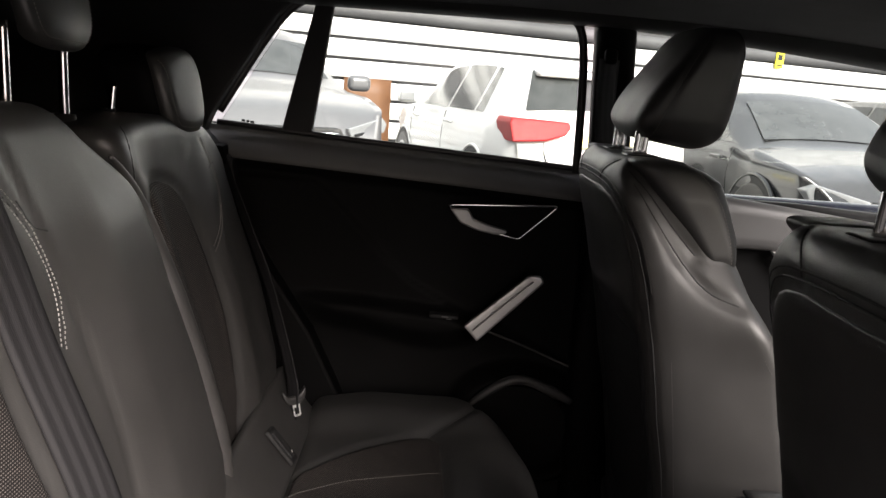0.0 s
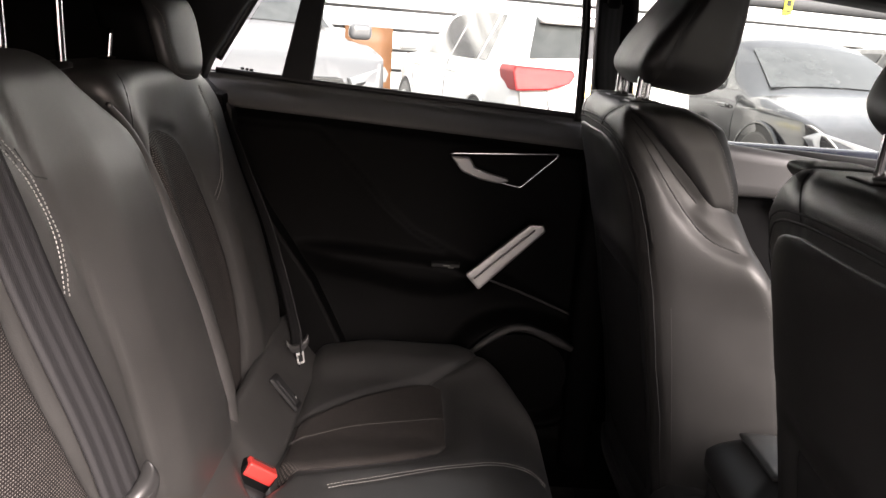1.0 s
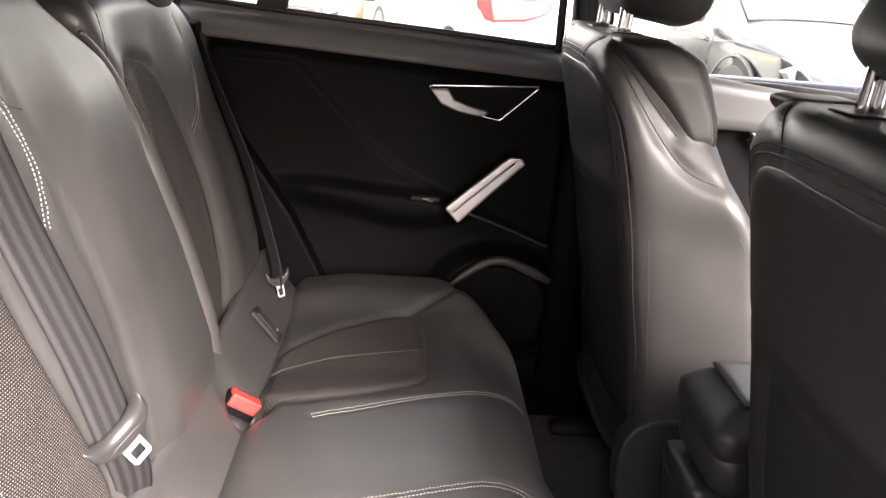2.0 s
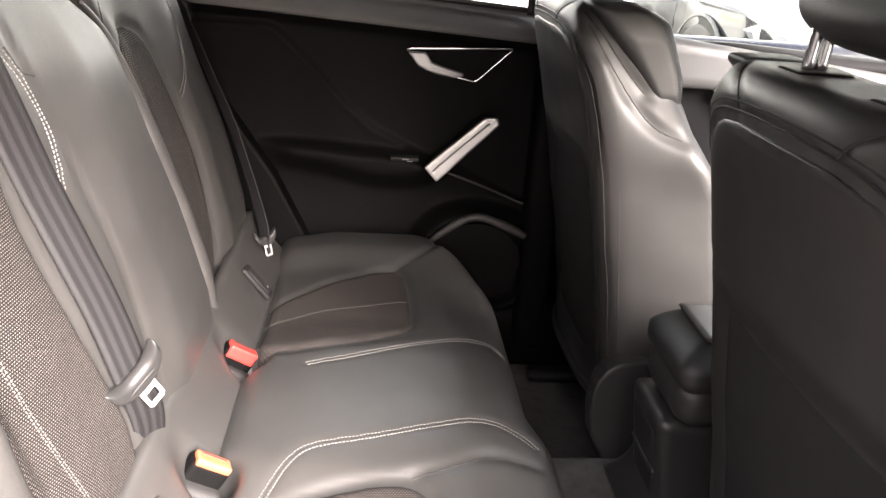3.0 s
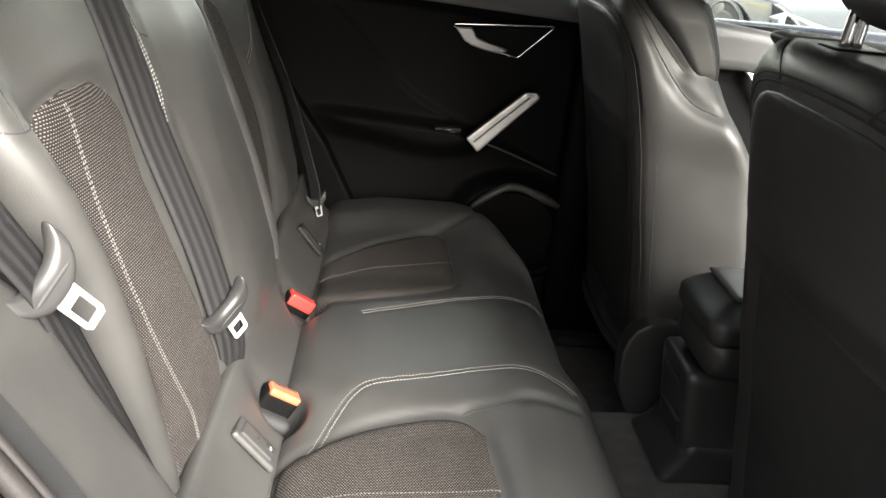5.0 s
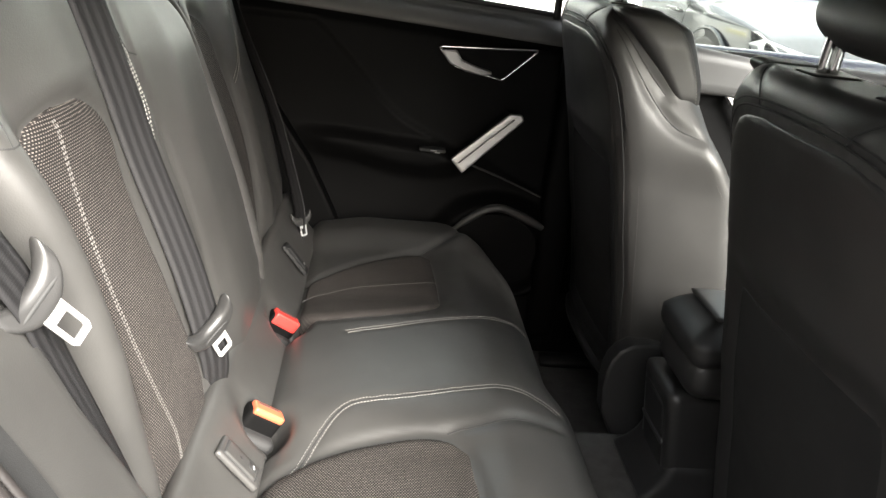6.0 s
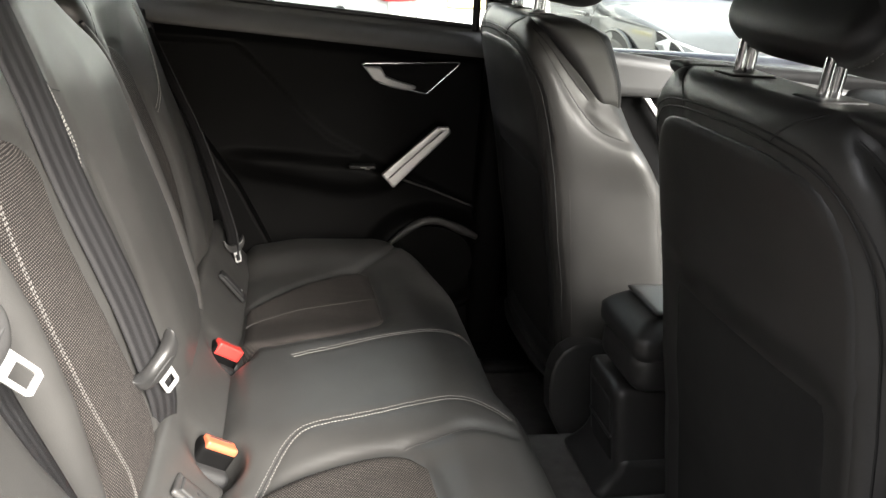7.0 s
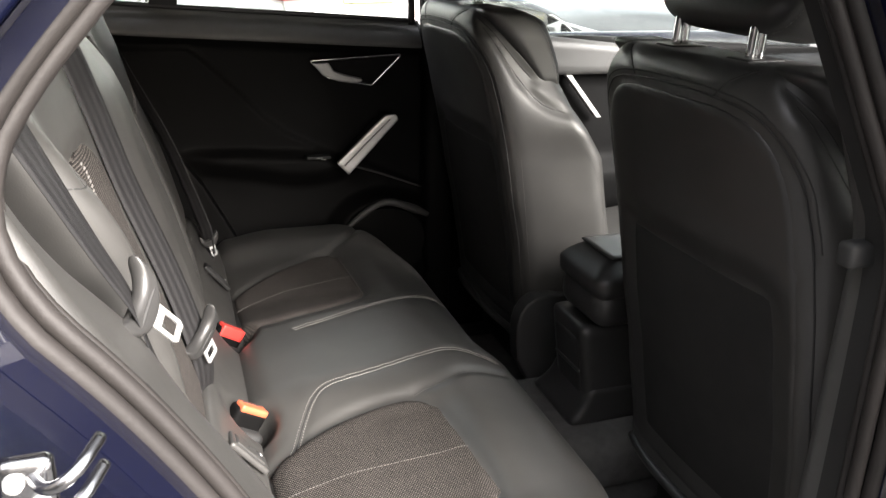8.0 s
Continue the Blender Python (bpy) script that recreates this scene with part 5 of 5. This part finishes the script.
part("mark", box("mark", (-0.010, 0.6325, 0.7675), (0.002, 0.6345, 0.7690), 0.0004, THREAD), sw)
# loudspeaker grille
part("speaker_grille", prism("speaker_grille", [(0.155 + 0.108 * math.cos(t), 0.535 + 0.09 * math.sin(t)) for t in np.linspace(0, 2 * math.pi, 40, endpoint=False)], 1, 0.652, 0.662, GRILLE), rear_door, "black loudspeaker grille")
rim_pts = [(0.046, 0.642, 0.574), (0.058, 0.639, 0.590), (0.090, 0.636, 0.618), (0.122, 0.634, 0.641), (0.145, 0.633, 0.649), (0.170, 0.633, 0.648), (0.210, 0.634, 0.632), (0.245, 0.637, 0.616), (0.266, 0.640, 0.604)]
part("speaker_rim", tube("speaker_rim", rim_pts, [0.004, 0.008, 0.010, 0.010, 0.010, 0.012, 0.007], GREY_TRIM, 10, 0.010), rear_door, "grey loudspeaker rim")

front_door = thing("front_door", (0.8, 0.75, 0.35), "closed front car door with black lining and grey upper trim", "car door")
part("lining", sheet("front_lining", np.arange(0.345, 1.5, 0.02), np.arange(0.33, 1.07, 0.02),
                     lambda x, z: 0.70 - 0.03 * sstep(0.93, 0.99, z) + 0.03 * sstep(1.03, 1.06, z) - 0.04 * sstep(0.72, 0.68, z) * sstep(0.5, 0.6, z), TRIM_SOFT, 0.02), front_door, "soft black plastic door lining")
for v in front_door.children[0].data.vertices:
    v.co.z = min(v.co.z, float(np.interp(v.co.x, [0.34, 1.5], [1.068, 1.01])))
part("upper_trim", box("upper_trim", (0.345, 0.655, 0.952), (1.5, 0.70, 1.078), 0.02, GREY_TRIM, 0.02, lambda v: v - np.stack([v[:, 0] * 0, v[:, 0] * 0, (v[:, 0] - 0.34) * 0.10 * np.clip((v[:, 2] - 0.95) / 0.12, 0, 1)], 1)), front_door, "soft grey upper trim")
part("trim_strip", prism("trim_strip", [(0.652, 0.951), (0.668, 0.951), (0.768, 0.835), (0.752, 0.835)], 1, 0.66, 0.68, SATIN, 0.002), front_door, "thin satin metal strip")
part("pane", prism("front_glass", [(0.34, 1.06), (1.5, 1.0), (1.35, 1.15), (0.95, 1.36), (0.33, 1.38)], 1, 0.728, 0.732, CLEAR), front_door).visible_shadow = False
part("outer_skin", box("outer_skin", (0.28, 0.775, 0.33), (1.55, 0.83, 1.05), 0.02, NAVY, 0.05), front_door)
driver_door = thing("front_door", (0.8, -0.75, 0.35), "closed front car door with black lining", "car door")
part("lining", box("lining", (0.40, -0.76, 0.30), (1.5, -0.70, 1.04), 0.02, TRIM_SOFT, 0.03), driver_door)
part("outer_skin", box("outer_skin", (0.40, -0.86, 0.30), (1.55, -0.78, 1.04), 0.02, NAVY, 0.05), driver_door)
part("pane", prism("driver_glass", [(0.42, 1.03), (1.5, 1.0), (1.35, 1.15), (0.95, 1.36), (0.36, 1.38)], 1, -0.732, -0.728, CLEAR), driver_door, "clear side glass").visible_shadow = False
# far front belt and its height slide on the centre pillar
fb = thing("seat_belt", (0.275, 0.66, 1.2), "dark grey front seat belt running down the centre pillar", "seat belt")
part("webbing", ribbon("webbing", [(0.268, 0.642, 1.31), (0.268, 0.64, 1.2), (0.30, 0.635, 1.0), (0.36, 0.62, 0.7)], 0.045, [(0.9, 0.3, 0), (0.9, 0.3, 0)], BELT), fb)
part("guide", box("guide", (0.256, 0.628, 1.300), (0.282, 0.648, 1.330), 0.008, TRIM_SOFT), fb)

# ---- outside ----
ASPHALT = surface("asphalt", (0.04, 0.04, 0.042), (0.065, 0.064, 0.062), 0.9, grain=90, relief=0.6, spread=0.8, distance=0.004)
CLAD = surface("white_painted_cladding", (0.70, 0.71, 0.72), (0.82, 0.82, 0.81), 0.5, grain=30, relief=0.05, spread=0.7)
FASCIA = surface("grey_fascia", (0.045, 0.045, 0.048), (0.065, 0.065, 0.068), 0.6, grain=40, relief=0.1, spread=1.0)
WOOD = surface("orange_brown_wood", (0.09, 0.036, 0.012), (0.14, 0.06, 0.022), 0.6, grain=60, relief=0.2, spread=5)
PLATE = surface("pale_yellow_plate", (0.74, 0.68, 0.30), (0.80, 0.75, 0.38), 0.4, relief=0)
YELLOW = surface("yellow_sign", (0.75, 0.66, 0.02), (0.82, 0.74, 0.04), 0.5, relief=0)
WHITE_PAINT = surface("white_car_paint", (0.60, 0.60, 0.59), (0.68, 0.68, 0.67), 0.3, relief=0, coat=0.3, spread=0.6, rough_spread=0.01)
SILVER = surface("silver_car_paint", (0.085, 0.085, 0.09), (0.12, 0.12, 0.125), 0.34, relief=0, coat=0.4, metal=0.2, spread=0.6, rough_spread=0.01)
GREY_PAINT = surface("dark_grey_car_paint", (0.034, 0.035, 0.037), (0.046, 0.0475, 0.049), 0.22, relief=0, coat=0.3, metal=0.55, spread=0.6, rough_spread=0.01)
CAR_GLASS = surface("dark_car_glass", (0.030, 0.033, 0.033), (0.055, 0.058, 0.058), 0.12, relief=0, rough_spread=0.02, spec=0.35)
RIM = surface("alloy_rim", (0.30, 0.30, 0.31), (0.40, 0.40, 0.41), 0.3, relief=0, metal=0.8)
LAMP_RED = surface("red_lamp_lens", (0.26, 0.006, 0.008), (0.34, 0.012, 0.014), 0.45, relief=0, coat=0.06, spec=0.15)
LAMP_CLEAR = surface("clear_lamp_lens", (0.16, 0.165, 0.17), (0.24, 0.245, 0.25), 0.2, relief=0, coat=0.2)

ground = box("ground", (-300, -300, -0.2), (300, 300, 0.0), 0.02, ASPHALT, 30)
solo("ground", ground, "grey asphalt yard", "ground", kind="structure")

WALL = Matrix.Translation((-1.5, 12.2, 0)) @ Matrix.Rotation(radians(22), 4, "Z")


def on_wall(me):
    me.transform(WALL)
    return me


wall = thing("wall_north", (-1.5, 11.0, 0), "white building wall of wide horizontal boards with dark joints", "wall", kind="structure")
part("backing", on_wall(box("backing", (-14, 0.06, 0), (26, 0.35, 6.6), 0.01, FASCIA, 4)), wall)
pitch = 0.32
board = None
for k in range(20):
    z0 = 0.02 + k * pitch
    if abs(z0 + 0.16 - 2.34) < 0.14:
        continue
    if board is None:
        base = box("board", (-14, -0.02, 0.0), (26, 0.055, pitch - 0.05), 0.012, CLAD, 4)
        base.transform(WALL)
        board = base
    ob = part("board", board, wall)
    ob.location.z = z0
part("fascia_band", on_wall(box("fascia_band", (-14, -0.06, 2.24), (26, 0.05, 2.46), 0.01, FASCIA, 4)), wall, "dark grey band along the wall")
part("wooden_door", on_wall(box("wooden_door", (-0.12, -0.06, 0.02), (0.68, 0.02, 1.30), 0.01, WOOD, 0.3)), wall, "orange-brown wooden door")
sign = thing("warning_sign", (5.6, 13.8, 2.1), "small yellow warning sign on the wall band", "sign")
part("plate", on_wall(box("plate", (8.72, -0.085, 2.12), (8.92, -0.065, 2.44), 0.004, YELLOW)), sign)
part("pictogram", on_wall(box("pictogram", (8.76, -0.092, 2.28), (8.88, -0.083, 2.39), 0.004, SEAM)), sign, "dark unreadable mark")
part("text_bar", on_wall(box("text_bar", (8.75, -0.092, 2.17), (8.89, -0.083, 2.20), 0.003, SEAM)), sign, "dark unreadable line")

# unseen plain walls, added behind the car to hold back low sky light
BRICKWORK = surface("plaster_wall", (0.13, 0.12, 0.11), (0.18, 0.168, 0.155), 0.85, grain=60, relief=0.3, spread=2)
solo("wall_south", box("wall_south", (-14.0, -4.9, 0), (-0.4, -4.6, 3.9), 0.02, BRICKWORK, 1.0), "plain plastered wall, unseen, added to hold back light", "wall", kind="structure")
solo("wall_west", box("wall_west", (-6.3, -4.6, 0), (-6.0, 2.0, 6.0), 0.02, BRICKWORK, 1.0), "plain plastered wall, unseen, added to hold back light", "wall", kind="structure")


def parked_car(name, label, at, heading, paint, width, profile, tops, belt_h, glass_x, wheels, lamps, tail=True):
    """A parked car, x to its front before it is turned. profile: outline of the middle from the rear foot over the roof to the front foot;
    tops: half width of the upper skin at each of its points; glass_x: tail window, side windows and windscreen."""
    W = width / 2
    car = thing(name, at, label, "car", "parked cars")
    m = Matrix.Translation(at) @ Matrix.Rotation(radians(heading), 4, "Z")

    def done(nm, me, parent, lab=""):
        me.transform(m)
        return part(nm, me, parent, lab)

    line = resample([(x, z, w) for (x, z), w in zip(profile, tops)], 0.05)
    x_min, x_max = line[:, 0].min(), line[:, 0].max()

    def plan(x):
        """Half width at a place along the car."""
        t = (x - x_min) / (x_max - x_min)
        return W * np.interp(t, [0, 0.04, 0.12, 0.8, 0.93, 1], [0.86, 0.94, 1, 1, 0.93, 0.80])

    def flank(x, z):
        w = plan(x)
        return np.interp(z, [0.22, 0.45, 0.70, belt_h - 0.14, belt_h - 0.03], [w - 0.07, w - 0.015, w, w - 0.012, w - 0.045])

    verts, faces = [], []
    cols = 7
    for x, z, w in line:
        w = min(w, float(flank(x, min(z, belt_h))))
        row = []
        low = 0.24
        for zz in (low, 0.45, 0.70, belt_h - 0.14, belt_h - 0.03):
            zz = min(zz, z)
            row.append((x, float(flank(x, zz)), zz))
        row.append((x, w, z - 0.02 if z > belt_h else z))
        for k in range(cols):
            u = 1 - (k + 1) / (cols + 1) * 2
            row.append((x, w * 0.93 * u, z + 0.035 * (1 - u * u) * (1 if z > belt_h - 0.2 else 0.3)))
        row += [(a, -b, c) for a, b, c in row[:6][::-1]]
        verts += row
    n = 12 + cols
    for i in range(len(line) - 1):
        for k in range(n - 1):
            faces.append((i * n + k, (i + 1) * n + k, (i + 1) * n + k + 1, i * n + k + 1))
    faces.append(tuple(range(n)))
    faces.append(tuple((len(line) - 1) * n + k for k in range(n))[::-1])
    shell = done("body", mesh_of("body", verts, faces, paint), car)

    upper = [q for q in line if q[1] > belt_h + 0.01]
    ux = np.array([q[0] for q in upper])
    order = np.argsort(ux)

    def roof_at(x):
        return np.interp(x, ux[order], np.array([q[1] for q in upper])[order]), np.interp(x, ux[order], np.array([q[2] for q in upper])[order])

    def side_glass(x0, x1, sg, rake0, rake1):
        v, f = [], []
        nx, nz = 14, 7
        for d in (0.006, -0.02):
            for i in range(nx):
                for j in range(nz):
                    b = j / (nz - 1)
                    x = x0 + rake0 * b + (x1 + rake1 * b - x0 - rake0 * b) * i / (nx - 1)
                    zt, wt = roof_at(x)
                    zt -= 0.075
                    z = belt_h + 0.015 + (max(float(zt), belt_h + 0.02) - belt_h - 0.015) * b
                    k = (z - belt_h + 0.03) / max(float(zt) + 0.055 - belt_h + 0.03, 0.02)
                    y = float(flank(x, belt_h - 0.03)) * (1 - k) + float(wt) * k
                    v.append((x, sg * (y + d), z))
        q = nx * nz
        for i in range(nx - 1):
            for j in range(nz - 1):
                c = (i * nz + j, (i + 1) * nz + j, (i + 1) * nz + j + 1, i * nz + j + 1)
                f += [c, tuple(q + e for e in c[::-1])]
        return done("side_window", mesh_of("side_window", v, f, CAR_GLASS), shell, "dark side window")

    tail_x, sides, screen_x = glass_x
    for sg in (-1, 1):
        for g in sides:
            side_glass(g[0], g[1], sg, g[2], g[3])

    def screen(x0, x1, nm, share):
        """Glass over a stretch of the upper skin."""
        pick = [q for q in line if min(x0, x1) <= q[0] <= max(x0, x1) and q[1] > belt_h - 0.03]
        v, f = [], []
        for lift in (0.008, -0.015):
            for x, z, w in pick:
                for u in np.linspace(-share, share, 9):
                    slope = 1 if nm == "windscreen" else -1
                    v.append((x + slope * lift, w * 0.93 * u, z + 0.035 * (1 - u * u) + lift * 0.6))
        a, b = len(pick), 9
        for i in range(a - 1):
            for j in range(b - 1):
                c = (i * b + j, (i + 1) * b + j, (i + 1) * b + j + 1, i * b + j + 1)
                f += [c, tuple(a * b + e for e in c[::-1])]
        return done(nm, mesh_of(nm, v, f, CAR_GLASS), shell, "dark glass screen")

    screen(*screen_x, "windscreen", 0.97)
    screen(*tail_x, "tail_window", 0.93)
    circle = np.linspace(0, 2 * math.pi, 36, endpoint=False)
    for sg in (-1, 1):
        for xx in wheels:
            w = float(plan(xx))

            def disc(nm, r, lo, hi, mat, bevel=0.0):
                return prism(nm, [(xx + r * math.cos(t), 0.34 + r * math.sin(t)) for t in circle], 1, min(sg * lo, sg * hi), max(sg * lo, sg * hi), mat, bevel)
            # flat dark disc on the flank paints the shaded wheel arch
            done("arch_shadow", disc("arch_shadow", 0.40, w - 0.10, w + 0.003, SEAM), car, "dark disc standing for the shade in the wheel arch")
            wheel = done("wheel", disc("wheel", 0.34, w - 0.20, w + 0.010, RUBBER, 0.02), car, "black tyre")
            done("rim", disc("rim", 0.235, w + 0.004, w + 0.018, RIM, 0.005), wheel, "silver alloy rim")
            for q in range(10):
                w0 = 2 * math.pi * q / 10
                done("rim_gap", prism("rim_gap", [(xx + r * math.cos(w0 + d), 0.34 + r * math.sin(w0 + d)) for r, d in ((0.07, -0.14), (0.21, -0.22), (0.21, 0.22), (0.07, 0.14))], 1, min(sg * (w + 0.015), sg * (w + 0.021)), max(sg * (w + 0.015), sg * (w + 0.021)), SEAM), wheel)
            lip = [(xx + 0.41 * math.cos(t), sg * (w - 0.006), 0.34 + 0.41 * math.sin(t)) for t in np.linspace(-0.1, math.pi + 0.1, 28)]
            done("arch_lip", tube("arch_lip", lip, 0.018, paint, 8, 0.05), car)
        for gap in sorted({round(g[1] + 0.03, 2) for g in sides[1:]}):
            done("door_gap", tube("door_gap", [(gap, sg * (float(flank(gap, z)) + 0.0005), z) for z in np.linspace(0.36, belt_h - 0.02, 8)], 0.004, SEAM, 6, 0.05), car)
            done("door_handle", box("door_handle", (gap - 0.32, min(sg * (W - 0.02), sg * (W + 0.022)), belt_h - 0.135), (gap - 0.10, max(sg * (W - 0.02), sg * (W + 0.022)), belt_h - 0.100), 0.014, paint), car, "painted door handle")
        mx = sides[-1][1] - 0.22
        mir = done("mirror", box("mirror", (mx, min(sg * (W + 0.00), sg * (W + 0.22)), belt_h + 0.005), (mx + 0.13, max(sg * W, sg * (W + 0.22)), belt_h + 0.155), 0.055, paint, 0.015), car, "door mirror")
        done("mirror_glass", box("mirror_glass", (mx - 0.006, min(sg * (W + 0.03), sg * (W + 0.20)), belt_h + 0.030), (mx + 0.02, max(sg * (W + 0.03), sg * (W + 0.20)), belt_h + 0.135), 0.008, LAMP_CLEAR), mir, "mirror glass")
        lamp_z, nose_z = lamps
        if tail and sg == 1:
            xr = x_min + 0.05
            lamp = [(W * 0.38, lamp_z + 0.01), (W * 0.36, lamp_z - 0.035), (W * 0.42, lamp_z - 0.10), (W * 0.62, lamp_z - 0.155), (W * 0.93, lamp_z - 0.175), (W * 0.955, lamp_z - 0.02), (W * 0.93, lamp_z + 0.025)]
            done("tail_lamp", prism("tail_lamp", [(sg * a, b) for a, b in lamp], 0, xr - 0.085, xr + 0.26, LAMP_RED, 0.014, lambda c: Vector((c.x + 0.22 * max(0.0, (abs(c.y) / W - 0.7)) ** 1.5 + 0.35 * max(0.0, c.z - 0.90), c.y, c.z))), car, "red tail lamp")
        fx = x_max
        head = [(W * 0.52, nose_z - 0.07), (W * 0.88, nose_z + 0.02), (W * 0.93, nose_z - 0.03), (W * 0.90, nose_z - 0.10), (W * 0.56, nose_z - 0.155)]
        hl = done("head_lamp", prism("head_lamp", [(sg * a, b) for a, b in head], 0, fx - 0.50, fx - 0.005, LAMP_CLEAR, 0.012, lambda c: Vector((c.x - 0.50 * max(0.0, abs(c.y) / W - 0.5) - 0.05 * max(0.0, c.z - nose_z + 0.15), c.y, c.z))), car, "clear head lamp")
        done("lamp_insert", prism("lamp_insert", [(sg * W * 0.58, nose_z - 0.135), (sg * W * 0.86, nose_z - 0.085), (sg * W * 0.86, nose_z - 0.065), (sg * W * 0.58, nose_z - 0.110)], 0, fx - 0.40, fx + 0.004, GREY_PAINT, 0.004, lambda c: Vector((c.x - 0.50 * max(0.0, abs(c.y) / W - 0.5), c.y, c.z))), hl)
    grille = done("grille", prism("grille", [(-0.44, nose_z - 0.07), (0.44, nose_z - 0.07), (0.50, nose_z - 0.20), (0.36, nose_z - 0.42), (-0.36, nose_z - 0.42), (-0.50, nose_z - 0.20)], 0, x_max - 0.14, x_max + 0.012, SEAM, 0.015), car, "black grille")
    for k in range(5):
        zz = nose_z - 0.11 - 0.06 * k
        done("bar", box("bar", (x_max + 0.006, -0.42, zz - 0.008), (x_max + 0.020, 0.42, zz + 0.008), 0.005, CHROME), grille)
    if tail:
        done("number_plate", box("number_plate", (x_min - 0.012, -0.26, lamps[0] - 0.20), (x_min + 0.10, 0.26, lamps[0] - 0.09), 0.004, PLATE), car, "yellow rear plate with unreadable marks")
        done("tailgate_gap", tube("tailgate_gap", [(x_min + 0.01, W * 0.62, lamps[0] - 0.17), (x_min - 0.004, W * 0.60, 0.70), (x_min - 0.006, W * 0.50, 0.62), (x_min - 0.006, -W * 0.50, 0.62)], 0.005, SEAM, 6, 0.04), car)
        done("spoiler", box("spoiler", (tail_x[1] - 0.14, -W * 0.58, roof_at(tail_x[1])[0] - 0.045), (tail_x[1] + 0.06, W * 0.58, roof_at(tail_x[1])[0] + 0.020), 0.02, paint, 0.04), car, "roof edge spoiler")
    return car


# the profiles share a plan: rear foot, tail, roof, windscreen, bonnet, front foot
SUV_LINE = [(-2.16, 0.26), (-2.20, 0.45), (-2.20, 0.72), (-2.15, 0.86), (-2.08, 1.03), (-1.98, 1.09), (-1.78, 1.42), (-1.66, 1.49), (-1.20, 1.55), (-0.40, 1.575), (0.20, 1.54), (0.45, 1.475), (1.08, 1.10), (1.25, 1.045), (1.75, 0.98), (2.02, 0.89), (2.15, 0.72), (2.20, 0.48), (2.15, 0.26)]
SUV_TOPS = [0.80, 0.80, 0.80, 0.80, 0.80, 0.78, 0.64, 0.60, 0.60, 0.60, 0.60, 0.62, 0.74, 0.78, 0.76, 0.72, 0.68, 0.68, 0.68]
parked_car("white_suv", "white compact suv parked facing the wall", (0.78, 7.99, 0), 106, WHITE_PAINT, 1.83, SUV_LINE, SUV_TOPS, 1.04,
           ((-2.00, -1.74), [(-1.42, -1.20, 0.12, 0.02), (-1.14, -0.34, 0.03, 0.0), (-0.28, 0.98, 0.0, -0.62)], (0.50, 1.06)), (-1.36, 1.32), (1.02, 0.86))
parked_car("silver_suv", "large silver suv parked nose towards the yard", (-2.20, 7.24, 0), -65, SILVER, 1.95, [(x * 1.09, z * 1.09 if z > 0.5 else z) for x, z in SUV_LINE], [w * 1.07 for w in SUV_TOPS], 1.14,
           ((-2.18, -1.90), [(-1.76, -1.48, 0.16, 0.02), (-1.42, -0.46, 0.04, 0.0), (-0.40, 1.06, 0.0, -0.66)], (0.54, 1.16)), (-1.48, 1.44), (1.10, 0.94), tail=False)
SALOON_LINE = [(-2.38, 0.26), (-2.43, 0.50), (-2.40, 0.80), (-2.30, 0.98), (-1.85, 1.03), (-1.60, 1.06), (-0.95, 1.36), (-0.45, 1.43), (0.05, 1.42), (0.35, 1.37), (1.12, 0.99), (1.30, 0.93), (1.90, 0.84), (2.22, 0.74), (2.36, 0.60), (2.40, 0.42), (2.34, 0.26)]
SALOON_TOPS = [0.80, 0.82, 0.82, 0.82, 0.78, 0.72, 0.58, 0.56, 0.56, 0.58, 0.74, 0.80, 0.78, 0.74, 0.70, 0.70, 0.70]
SALOON_GLASS = ((-1.58, -0.98), [(-1.25, -0.85, 0.28, 0.02), (-0.80, -0.10, 0.04, 0.0), (-0.04, 1.00, 0.0, -0.66)], (0.42, 1.10))
parked_car("grey_saloon", "dark grey saloon car parked beside the wall", (3.24, 6.95, 0), -84, GREY_PAINT, 1.86, SALOON_LINE, SALOON_TOPS, 0.95, SALOON_GLASS, (-1.46, 1.50), (0.92, 0.74), tail=False)
parked_car("dark_hatchback", "dark hatchback parked behind the saloon", (6.6, 9.9, 0), -80, GREY_PAINT, 1.80, [(x * 0.95, z * 0.95 if z > 0.5 else z) for x, z in SUV_LINE], [w * 0.97 for w in SUV_TOPS], 1.0,
           ((-1.88, -1.66), [(-1.54, -1.29, 0.16, 0.02), (-1.23, -0.40, 0.04, 0.0), (-0.34, 0.93, 0.0, -0.58)], (0.48, 1.01)), (-1.29, 1.26), (0.97, 0.80), tail=False)
